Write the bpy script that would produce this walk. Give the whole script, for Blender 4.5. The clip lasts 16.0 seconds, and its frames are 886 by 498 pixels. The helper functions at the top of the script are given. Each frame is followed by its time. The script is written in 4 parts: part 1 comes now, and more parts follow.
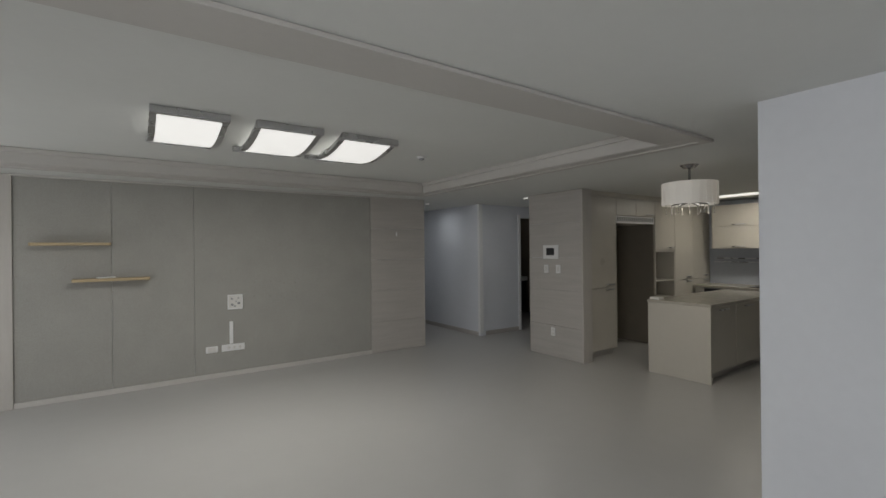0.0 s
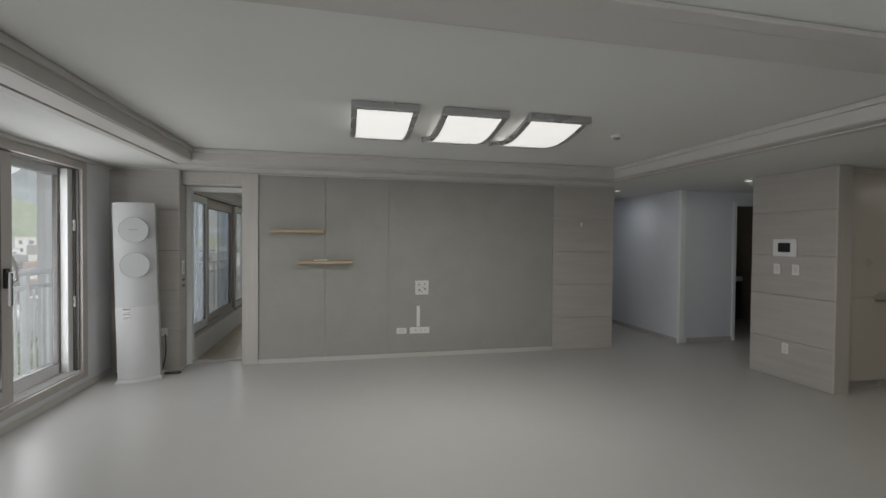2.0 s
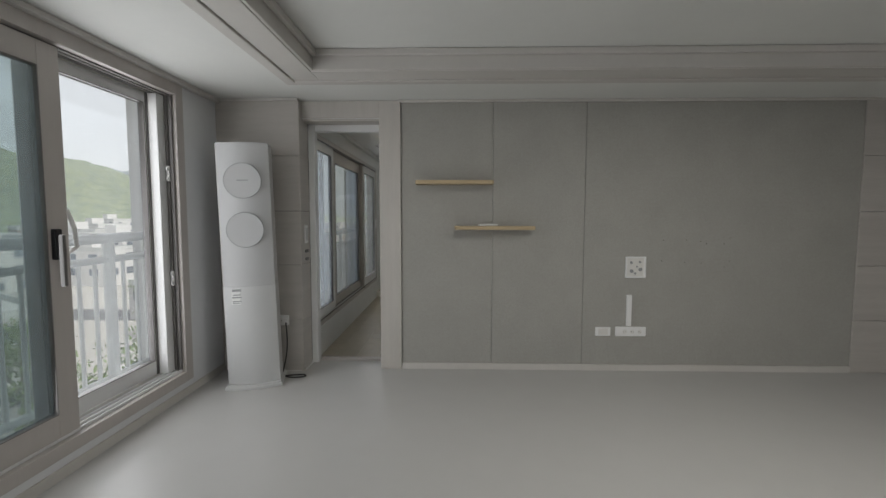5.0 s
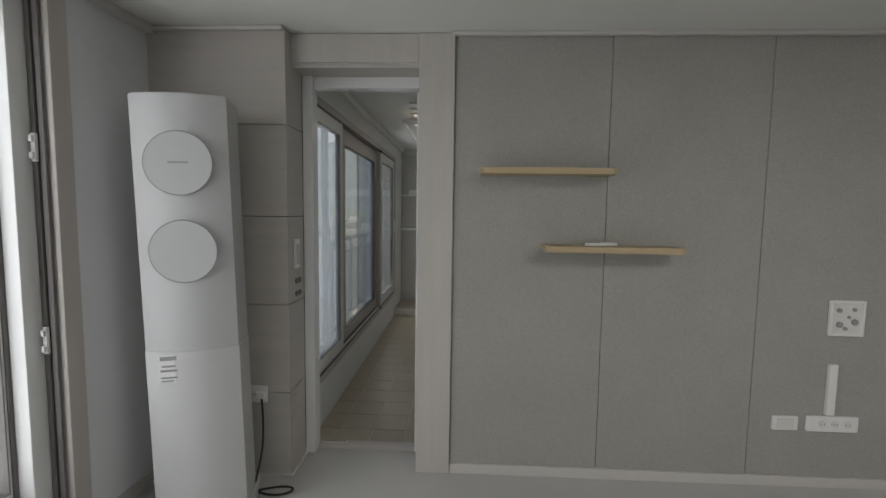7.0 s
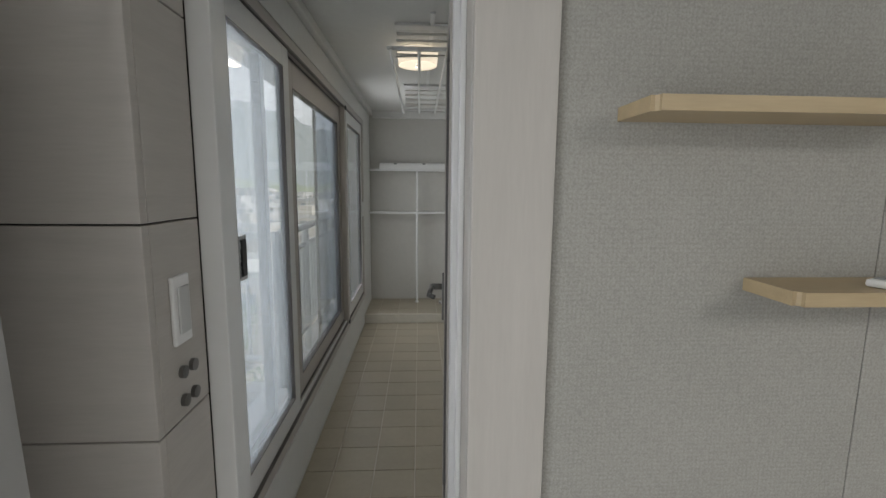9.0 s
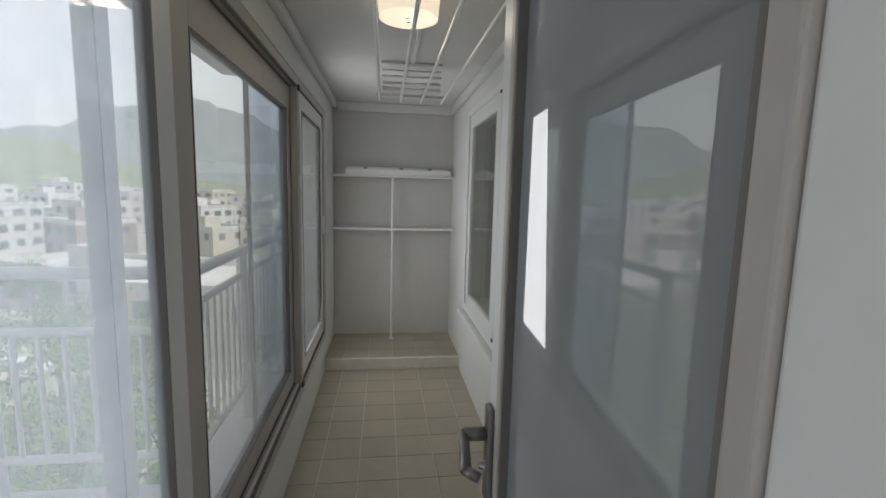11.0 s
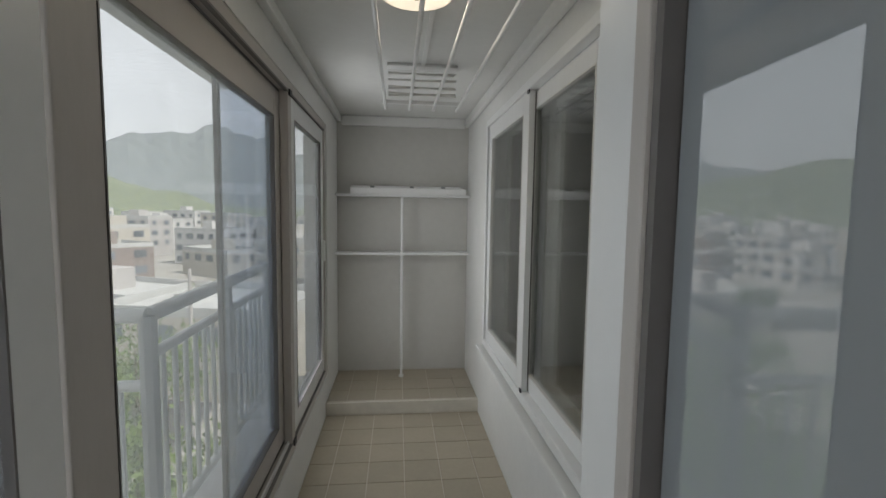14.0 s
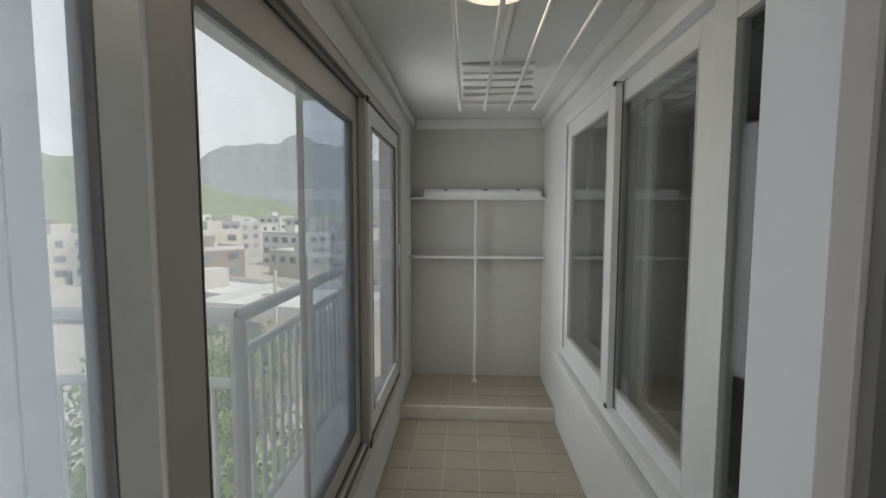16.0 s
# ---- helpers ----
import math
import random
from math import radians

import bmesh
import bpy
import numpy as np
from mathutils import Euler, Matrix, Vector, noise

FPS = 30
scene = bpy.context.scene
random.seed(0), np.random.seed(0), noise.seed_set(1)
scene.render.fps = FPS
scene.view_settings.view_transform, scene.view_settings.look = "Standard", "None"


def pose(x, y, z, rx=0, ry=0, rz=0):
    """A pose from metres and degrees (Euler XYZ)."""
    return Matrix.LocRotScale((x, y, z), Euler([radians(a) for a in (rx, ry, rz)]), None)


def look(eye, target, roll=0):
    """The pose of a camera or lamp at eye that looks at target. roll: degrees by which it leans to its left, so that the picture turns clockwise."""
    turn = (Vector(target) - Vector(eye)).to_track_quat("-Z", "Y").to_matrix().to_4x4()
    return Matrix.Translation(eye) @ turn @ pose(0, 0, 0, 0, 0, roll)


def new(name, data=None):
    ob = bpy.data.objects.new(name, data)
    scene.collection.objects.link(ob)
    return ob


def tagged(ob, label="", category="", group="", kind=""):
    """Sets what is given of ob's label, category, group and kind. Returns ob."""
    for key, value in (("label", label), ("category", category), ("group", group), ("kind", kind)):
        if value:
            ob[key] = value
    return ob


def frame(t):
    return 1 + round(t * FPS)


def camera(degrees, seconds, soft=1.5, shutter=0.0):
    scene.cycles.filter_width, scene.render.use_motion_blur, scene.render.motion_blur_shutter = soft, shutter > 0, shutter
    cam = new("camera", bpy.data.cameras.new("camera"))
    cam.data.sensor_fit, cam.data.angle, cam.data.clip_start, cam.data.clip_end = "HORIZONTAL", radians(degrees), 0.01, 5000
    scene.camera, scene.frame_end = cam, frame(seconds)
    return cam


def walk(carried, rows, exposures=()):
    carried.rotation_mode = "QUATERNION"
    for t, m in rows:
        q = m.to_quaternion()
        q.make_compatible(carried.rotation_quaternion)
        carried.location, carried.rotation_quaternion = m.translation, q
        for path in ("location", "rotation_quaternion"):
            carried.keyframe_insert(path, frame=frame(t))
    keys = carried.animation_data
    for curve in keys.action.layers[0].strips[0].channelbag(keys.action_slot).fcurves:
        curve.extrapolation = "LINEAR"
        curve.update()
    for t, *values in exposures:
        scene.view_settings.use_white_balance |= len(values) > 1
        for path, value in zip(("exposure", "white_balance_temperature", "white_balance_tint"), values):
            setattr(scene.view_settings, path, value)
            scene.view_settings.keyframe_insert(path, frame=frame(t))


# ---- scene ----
cam = camera(89.5, 16.0)
PATH = [
    (0, (-0.36, 0.221, 1.559), (0.78, 1.864, 1.56), -0.6),
    (0.5, (-0.386, 0.206, 1.561), (0.533, 1.983, 1.559), -1.1),
    (1, (-0.364, 0.218, 1.58), (0.356, 2.084, 1.573), -1.1),
    (1.5, (-0.325, 0.272, 1.588), (0.244, 2.189, 1.571), -0.8),
    (2, (-0.303, 0.483, 1.553), (0.123, 2.436, 1.515), 0.5),
    (2.5, (-0.352, 0.738, 1.509), (-0.083, 2.718, 1.416), 0.4),
    (3, (-0.355, 1.064, 1.485), (-0.293, 3.057, 1.336), -0.0),
    (3.1, (-0.371, 1.131, 1.482), (-0.35, 3.125, 1.331), -0.1),
    (5.5, (-0.995, 2.838, 1.355), (-1.05, 4.832, 1.209), 0.2),
    (6, (-1.085, 3.252, 1.42), (-1.142, 5.244, 1.252), 0.7),
    (6.5, (-1.21, 3.59, 1.42), (-1.285, 5.583, 1.263), 0.8),
    (7, (-1.3, 3.982, 1.448), (-1.387, 5.973, 1.28), 0.8),
    (7.5, (-1.44, 4.335, 1.484), (-1.503, 6.322, 1.262), 1.0),
    (8, (-1.548, 4.65, 1.471), (-1.514, 6.638, 1.25), 0.5),
    (8.5, (-1.606, 5.018, 1.472), (-1.562, 7.003, 1.248), 0.5),
    (9, (-1.655, 5.352, 1.492), (-1.551, 7.329, 1.214), 0.5),
    (9.2, (-1.675, 5.473, 1.488), (-1.511, 7.447, 1.214), 0.1),
    (11.3, (-1.77, 6.575, 1.549), (-1.504, 8.542, 1.303), 1.3),
    (11.5, (-1.745, 6.655, 1.543), (-1.476, 8.623, 1.315), 1.1),
    (12, (-1.7, 6.811, 1.553), (-1.421, 8.78, 1.342), 1.2),
    (12.5, (-1.708, 6.893, 1.553), (-1.428, 8.864, 1.357), 1.0),
    (13, (-1.706, 6.913, 1.554), (-1.433, 8.884, 1.359), 1.1),
    (13.5, (-1.717, 6.916, 1.553), (-1.468, 8.892, 1.374), 1.0),
    (14, (-1.733, 6.905, 1.542), (-1.529, 8.888, 1.378), 0.8),
    (14.5, (-1.735, 6.962, 1.549), (-1.595, 8.95, 1.386), 0.9),
    (15, (-1.743, 6.984, 1.542), (-1.642, 8.975, 1.388), 0.6),
    (15.5, (-1.757, 6.996, 1.537), (-1.715, 8.99, 1.383), 0.5),
    (16, (-1.762, 6.974, 1.543), (-1.871, 8.965, 1.389), 0.1),
]
walk(cam, [(t, look(eye, target, roll)) for t, eye, target, roll in PATH],
     exposures=[(0.0, 0.06), (5.5, 0.0), (7.0, -0.03), (8.0, 0.25), (9.0, 0.46), (11.3, 0.45), (16.0, 0.45)])

# ---- world, sun, large lights ----
world = bpy.data.worlds.new("sky")
scene.world = world
world.use_nodes = True
wn = world.node_tree.nodes
sky = wn.new("ShaderNodeTexSky")
sky.sky_type = "NISHITA"
sky.sun_disc = False
sky.sun_elevation = radians(52)
sky.sun_rotation = radians(120)
sky.air_density, sky.dust_density, sky.ozone_density = 1.0, 4.0, 1.0
haze = wn.new("ShaderNodeMix")
haze.data_type = "RGBA"
haze.inputs["Factor"].default_value = 0.78
haze.inputs["B"].default_value = (8.6, 8.8, 8.9, 1)
world.node_tree.links.new(sky.outputs[0], haze.inputs["A"])
world.node_tree.links.new(haze.outputs["Result"], wn["Background"].inputs[0])
wn["Background"].inputs[1].default_value = 0.098


def sun_lamp(strength, eye):
    lamp = bpy.data.lights.new("sun", "SUN")
    lamp.energy, lamp.angle, lamp.color = strength, radians(2), (1.0, 0.95, 0.87)
    new("sun", lamp).matrix_world = look(eye, (0, 0, 0))


def area_lamp(name, eye, target, sx, sy, power, color=(1, 1, 1)):
    lamp = bpy.data.lights.new(name, "AREA")
    lamp.shape, lamp.size, lamp.size_y, lamp.energy, lamp.color = "RECTANGLE", sx, sy, power, color
    new(name, lamp).matrix_world = look(eye, target)


sun_lamp(3.4, (50, -30, 75))
DAY = (0.97, 0.975, 1.0)
area_lamp("daylight_open_sash", (-3.135, 5.18, 1.25), (0, 5.18, 1.1), 0.75, 1.9, 12, DAY)
area_lamp("daylight_tinted_sash", (-2.91, 4.2, 1.25), (0, 4.2, 1.1), 1.1, 1.8, 9, DAY)
area_lamp("daylight_balcony_window", (-2.285, 10.0, 1.25), (0, 10.0, 1.15), 0.72, 1.8, 6, (0.97, 0.98, 1.0))
area_lamp("daylight_balcony_sash", (-2.475, 7.25, 1.25), (0, 7.6, 1.15), 0.7, 1.8, 2.0, (0.97, 0.98, 1.0))
area_lamp("daylight_second_window", (-2.90, -0.6, 1.25), (0, -0.6, 1.1), 2.0, 1.9, 54, DAY)
for lx in (-0.06, 0.58, 1.22):
    area_lamp("ceiling_panel_lamp", (lx, 4.0, 2.355), (lx, 4.0, 0), 0.42, 0.8, 9, (1.0, 0.97, 0.92))
area_lamp("kitchen_strip_lamp", (7.35, 2.9, 2.33), (7.35, 2.9, 0), 0.1, 1.2, 11, (1.0, 0.95, 0.85))
area_lamp("chandelier_lamp", (4.13, 2.44, 1.95), (4.13, 2.44, 0), 0.3, 0.3, 5, (1.0, 0.92, 0.8))
# fill light added to brighten the hall branch, from no known source
area_lamp("hall_fill_and_downlight", (4.1, 7.3, 2.33), (4.1, 7.3, 0), 0.3, 0.3, 2.0, (0.95, 0.97, 1.0))
area_lamp("hall_fill_and_downlight", (4.74, 5.26, 2.33), (4.74, 5.26, 0), 0.1, 0.1, 2.0, (1, 0.98, 0.95))
area_lamp("balcony_drum_lamp", (-1.67, 8.55, 2.295), (-1.67, 8.55, 0), 0.2, 0.2, 1.2, (1.0, 0.88, 0.68))

# ---- materials ----
def material(name, color, rough=0.5, vary=0.06, scale=6.0, bump=0.0, bump_scale=80.0, metal=0.0, stretch=(1, 1, 1), ior=1.45, rand=0.0, detail=4.0):
    m = bpy.data.materials.new(name)
    m.use_nodes = True
    nt = m.node_tree
    n, l = nt.nodes, nt.links
    b = n["Principled BSDF"]
    co = n.new("ShaderNodeTexCoord")
    mp = n.new("ShaderNodeMapping")
    mp.inputs["Scale"].default_value = stretch
    mp.inputs["Location"].default_value = (3.71, 11.37, 5.83)
    geo = n.new("ShaderNodeNewGeometry")
    l.new(geo.outputs["Position"], mp.inputs["Vector"])
    big = n.new("ShaderNodeTexNoise")
    big.inputs["Scale"].default_value, big.inputs["Detail"].default_value = scale, detail
    l.new(mp.outputs[0], big.inputs["Vector"])
    small = n.new("ShaderNodeTexNoise")
    small.inputs["Scale"].default_value, small.inputs["Detail"].default_value = scale * 9, 2
    l.new(mp.outputs[0], small.inputs["Vector"])
    add = n.new("ShaderNodeMath")
    add.operation = "MULTIPLY_ADD"
    add.inputs[1].default_value = 0.5
    l.new(small.outputs[0], add.inputs[0])
    l.new(big.outputs[0], add.inputs[2])
    rng = n.new("ShaderNodeMapRange")
    rng.inputs[1].default_value, rng.inputs[2].default_value = 0.45, 1.05
    rng.inputs[3].default_value, rng.inputs[4].default_value = 1 - vary, 1 + vary
    l.new(add.outputs[0], rng.inputs[0])
    val = rng.outputs[0]
    if rand:
        oi = n.new("ShaderNodeObjectInfo")
        r2 = n.new("ShaderNodeMapRange")
        r2.inputs[3].default_value, r2.inputs[4].default_value = 1 - rand, 1 + rand
        l.new(oi.outputs["Random"], r2.inputs[0])
        mul = n.new("ShaderNodeMath")
        mul.operation = "MULTIPLY"
        l.new(val, mul.inputs[0])
        l.new(r2.outputs[0], mul.inputs[1])
        val = mul.outputs[0]
    vm = n.new("ShaderNodeVectorMath")
    vm.operation = "SCALE"
    vm.inputs[0].default_value = color
    l.new(val, vm.inputs["Scale"])
    l.new(vm.outputs[0], b.inputs["Base Color"])
    b.inputs["Roughness"].default_value = rough
    b.inputs["Metallic"].default_value = metal
    b.inputs["IOR"].default_value = ior
    rr = n.new("ShaderNodeMapRange")
    rr.inputs[3].default_value, rr.inputs[4].default_value = max(rough * 0.8, 0.01), min(rough * 1.2, 1)
    l.new(big.outputs[0], rr.inputs[0])
    l.new(rr.outputs[0], b.inputs["Roughness"])
    if bump:
        tx = n.new("ShaderNodeTexNoise")
        tx.inputs["Scale"].default_value, tx.inputs["Detail"].default_value = bump_scale, 3
        l.new(mp.outputs[0], tx.inputs["Vector"])
        bp = n.new("ShaderNodeBump")
        bp.inputs["Strength"].default_value, bp.inputs["Distance"].default_value = bump, 0.004
        l.new(tx.outputs[0], bp.inputs["Height"])
        l.new(bp.outputs[0], b.inputs["Normal"])
    return m


def weave_material(name, dark, light):
    """Woven wall fabric: fine crossed threads with soft blotches."""
    m = bpy.data.materials.new(name)
    m.use_nodes = True
    n, l = m.node_tree.nodes, m.node_tree.links
    b = n["Principled BSDF"]
    b.inputs["Roughness"].default_value = 0.85
    geo = n.new("ShaderNodeNewGeometry")
    waves = []
    for axis, s in (("X", 175.0), ("Z", 175.0)):
        w = n.new("ShaderNodeTexWave")
        w.bands_direction = axis
        w.inputs["Scale"].default_value, w.inputs["Distortion"].default_value, w.inputs["Detail Scale"].default_value = s / 3.14 / 2, 2.6, 9
        l.new(geo.outputs["Position"], w.inputs["Vector"])
        waves.append(w)
    mix = n.new("ShaderNodeMath")
    mix.operation = "MULTIPLY"
    l.new(waves[0].outputs["Fac"], mix.inputs[0])
    l.new(waves[1].outputs["Fac"], mix.inputs[1])
    nz = n.new("ShaderNodeTexNoise")
    nz.inputs["Scale"].default_value, nz.inputs["Detail"].default_value = 3.0, 6
    l.new(geo.outputs["Position"], nz.inputs["Vector"])
    fine = n.new("ShaderNodeTexNoise")
    fine.inputs["Scale"].default_value, fine.inputs["Detail"].default_value = 240, 5
    l.new(geo.outputs["Position"], fine.inputs["Vector"])
    half = n.new("ShaderNodeMath")
    half.operation = "MULTIPLY_ADD"
    half.inputs[1].default_value = 0.14
    l.new(mix.outputs[0], half.inputs[0])
    l.new(fine.outputs[0], half.inputs[2])
    add = n.new("ShaderNodeMath")
    add.operation = "MULTIPLY_ADD"
    add.inputs[1].default_value = 0.25
    l.new(nz.outputs[0], add.inputs[0])
    l.new(half.outputs[0], add.inputs[2])
    cr = n.new("ShaderNodeValToRGB")
    cr.color_ramp.elements[0].position, cr.color_ramp.elements[1].position = 0.45, 1.0
    cr.color_ramp.elements[0].color, cr.color_ramp.elements[1].color = (*dark, 1), (*light, 1)
    l.new(add.outputs[0], cr.inputs[0])
    l.new(cr.outputs[0], b.inputs["Base Color"])
    bp = n.new("ShaderNodeBump")
    bp.inputs["Strength"].default_value, bp.inputs["Distance"].default_value = 0.16, 0.002
    l.new(half.outputs[0], bp.inputs["Height"])
    l.new(bp.outputs[0], b.inputs["Normal"])
    return m


def glass_material(name, haze, tint=(1, 1, 1), haze_color=(0.75, 0.8, 0.85), gloss=0.025, grazing=4.0):
    """A window pane: clear glass with a film of dust and a mirror gloss."""
    m = bpy.data.materials.new(name)
    m.use_nodes = True
    n, l = m.node_tree.nodes, m.node_tree.links
    n.remove(n["Principled BSDF"])
    out = n["Material Output"]
    tr = n.new("ShaderNodeBsdfTransparent")
    tr.inputs[0].default_value = (*tint, 1)
    df = n.new("ShaderNodeBsdfTranslucent")
    df.inputs[0].default_value = (*haze_color, 1)
    gl = n.new("ShaderNodeBsdfGlossy")
    gl.inputs["Roughness"].default_value = 0.01
    nz = n.new("ShaderNodeTexNoise")
    nz.inputs["Scale"].default_value, nz.inputs["Detail"].default_value = 5, 8
    geo = n.new("ShaderNodeNewGeometry")
    l.new(geo.outputs["Position"], nz.inputs["Vector"])
    mr = n.new("ShaderNodeMapRange")
    mr.inputs[1].default_value, mr.inputs[2].default_value = 0.3, 0.7
    mr.inputs[3].default_value, mr.inputs[4].default_value = haze * 0.8, haze * 1.2
    l.new(nz.outputs[0], mr.inputs[0])
    m1 = n.new("ShaderNodeMixShader")
    l.new(mr.outputs[0], m1.inputs[0])
    l.new(tr.outputs[0], m1.inputs[1])
    l.new(df.outputs[0], m1.inputs[2])
    lw = n.new("ShaderNodeLayerWeight")
    lw.inputs[0].default_value = 0.5
    pw4 = n.new("ShaderNodeMath")
    pw4.operation = "POWER"
    pw4.inputs[1].default_value = grazing
    l.new(lw.outputs["Facing"], pw4.inputs[0])
    gr_ = n.new("ShaderNodeMapRange")
    gr_.inputs[3].default_value, gr_.inputs[4].default_value = gloss, 0.55
    l.new(pw4.outputs[0], gr_.inputs[0])
    m2 = n.new("ShaderNodeMixShader")
    l.new(gr_.outputs[0], m2.inputs[0])
    l.new(m1.outputs[0], m2.inputs[1])
    l.new(gl.outputs[0], m2.inputs[2])
    l.new(m2.outputs[0], out.inputs[0])
    return m


def glow_material(name, color, strength):
    m = bpy.data.materials.new(name)
    m.use_nodes = True
    b = m.node_tree.nodes["Principled BSDF"]
    b.inputs["Base Color"].default_value = (0.8, 0.8, 0.78, 1)
    b.inputs["Emission Color"].default_value = (*color, 1)
    b.inputs["Emission Strength"].default_value = strength
    return m


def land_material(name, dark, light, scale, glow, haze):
    """Far wooded land, with the pale air of the distance painted on as a glow."""
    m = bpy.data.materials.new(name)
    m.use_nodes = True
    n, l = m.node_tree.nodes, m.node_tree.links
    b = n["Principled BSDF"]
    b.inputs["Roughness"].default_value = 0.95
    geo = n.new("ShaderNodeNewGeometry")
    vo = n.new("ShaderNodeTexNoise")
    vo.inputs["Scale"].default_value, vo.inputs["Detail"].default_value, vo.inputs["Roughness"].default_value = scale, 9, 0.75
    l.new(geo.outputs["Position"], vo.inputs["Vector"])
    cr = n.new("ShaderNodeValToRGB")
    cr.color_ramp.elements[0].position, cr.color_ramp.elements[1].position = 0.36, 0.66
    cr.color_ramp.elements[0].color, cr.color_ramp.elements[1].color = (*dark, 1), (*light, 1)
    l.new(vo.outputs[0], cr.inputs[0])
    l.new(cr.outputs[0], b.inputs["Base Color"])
    # even emission imitates the haze of the air
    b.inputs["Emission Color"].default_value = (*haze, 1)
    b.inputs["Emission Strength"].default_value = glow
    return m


M_FLOOR = material("pale_floor", (0.455, 0.45, 0.435), 0.30, 0.03, 0.7)
M_CEIL = material("white_ceiling_paper", (0.70, 0.705, 0.68), 0.9, 0.02, 2, 0.12, 220)
M_TRIM = material("ceiling_moulding_paint", (0.56, 0.54, 0.51), 0.55, 0.03, 3)
M_WALL = material("pale_wallpaper", (0.68, 0.69, 0.70), 0.85, 0.03, 2, 0.15, 260)
M_HALL = material("hall_wallpaper", (0.67, 0.685, 0.715), 0.8, 0.03, 2, 0.1, 260)
M_FABRIC = weave_material("woven_wall_fabric", (0.295, 0.29, 0.265), (0.44, 0.43, 0.395))
M_WOOD = material("pale_taupe_wood_panel", (0.46, 0.435, 0.405), 0.5, 0.08, 1.3, 0.06, 25, stretch=(1.2, 1.2, 14), rand=0.02)
M_CASE = material("pale_casing_wood", (0.50, 0.475, 0.44), 0.5, 0.06, 1.4, 0.05, 25, stretch=(14, 14, 1.2))
M_GROOVE = material("dark_groove", (0.05, 0.045, 0.04), 0.7)
M_FRAME = material("beige_window_frame", (0.46, 0.43, 0.405), 0.42, 0.04, 3, 0.03, 60, stretch=(6, 6, 1))
M_WHITEFRAME = material("white_upvc_frame", (0.74, 0.745, 0.74), 0.35, 0.03, 3)
M_GASKET = material("dark_gasket", (0.16, 0.15, 0.145), 0.5)
M_WHITE = material("white_plastic", (0.78, 0.78, 0.77), 0.35, 0.02, 4)
M_WHITE2 = material("white_gloss_body", (0.54, 0.545, 0.54), 0.32, 0.02, 3)
M_ACUP = material("satin_white_panel", (0.47, 0.475, 0.475), 0.4, 0.02, 3)
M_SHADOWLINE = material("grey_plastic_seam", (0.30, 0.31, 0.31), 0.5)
M_OAK = material("light_oak_shelf", (0.46, 0.36, 0.22), 0.45, 0.1, 2, 0.06, 30, stretch=(1, 12, 12))
M_STEEL = material("brushed_steel", (0.55, 0.55, 0.56), 0.28, 0.05, 6, metal=1.0)
M_CHROME = material("polished_chrome", (0.33, 0.33, 0.34), 0.12, 0.05, 6, metal=1.0)
M_DARKMETAL = material("dark_grey_metal", (0.20, 0.195, 0.19), 0.35, 0.05, 6, metal=0.8)
M_BLACK = material("black_plastic", (0.02, 0.02, 0.022), 0.4)
M_TILE = material("beige_floor_tile", (0.40, 0.355, 0.275), 0.38, 0.07, 4, 0.05, 60, rand=0.05)
M_GROUT = material("pale_grout", (0.60, 0.57, 0.50), 0.9, 0.08, 12)
M_BALC = material("white_balcony_paint", (0.70, 0.70, 0.68), 0.8, 0.04, 2.5, 0.35, 130)
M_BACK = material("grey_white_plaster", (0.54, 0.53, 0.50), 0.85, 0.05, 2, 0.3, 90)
M_CAB = material("cream_cabinet_front", (0.52, 0.49, 0.43), 0.3, 0.03, 2)
# dark niche insides; also puts the shade of the unlit room into its walls
M_DARKIN = material("dark_inside_and_room_shade", (0.20, 0.175, 0.14), 0.6)
M_STONE = material("beige_stone_worktop", (0.45, 0.42, 0.36), 0.2, 0.12, 14)
M_SPLASH = material("grey_splashback_glass", (0.40, 0.42, 0.46), 0.15, 0.05, 3)
M_RAIL = material("pale_rail_paint", (0.62, 0.64, 0.63), 0.45, 0.06, 6)
M_SHADE = glow_material("lit_white_fabric_shade", (1.0, 0.86, 0.68), 0.10)
M_DIFF = glow_material("lit_lamp_diffuser", (1.0, 0.98, 0.94), 0.62)
M_DRUM = glow_material("lit_warm_diffuser", (1.0, 0.83, 0.60), 0.55)
M_STRIP = glow_material("lit_strip", (1.0, 0.97, 0.9), 0.7)
M_GLASS = glass_material("window_glass", 0.035)
M_GLASS2 = glass_material("dusty_window_glass", 0.22)
M_GLASS3 = glass_material("faintly_dusty_window_glass", 0.16)
M_FROST = glass_material("film_covered_window_glass", 0.24, haze_color=(0.78, 0.86, 0.95))
M_BLUE = glass_material("blue_green_tinted_glass", 0.17, (0.82, 0.89, 0.895))
M_DARKG = glass_material("room_window_glass", 0.05, (0.85, 0.87, 0.86), gloss=0.12, grazing=1.8)
M_DARKG2 = glass_material("dim_room_window_glass", 0.05, (0.85, 0.87, 0.86), gloss=0.03, grazing=6.0)
M_BLUISH = glass_material("faint_blue_window_glass", 0.05, (0.80, 0.84, 0.90), gloss=0.04)
M_LEAFGLASS = material("grey_reflecting_door_glass", (0.29, 0.315, 0.34), 0.006, 0.04, 1.5, ior=2.7)
M_MIRROR = material("mirror", (0.85, 0.86, 0.86), 0.02, 0.0, 1, metal=1.0)
M_PLATE = material("ivory_plate", (0.70, 0.69, 0.66), 0.4)
M_CRYSTAL = material("clear_crystal", (0.16, 0.155, 0.15), 0.05, 0.02, 3, ior=1.8)
M_RUBBER = material("black_rubber", (0.02, 0.02, 0.02), 0.7)
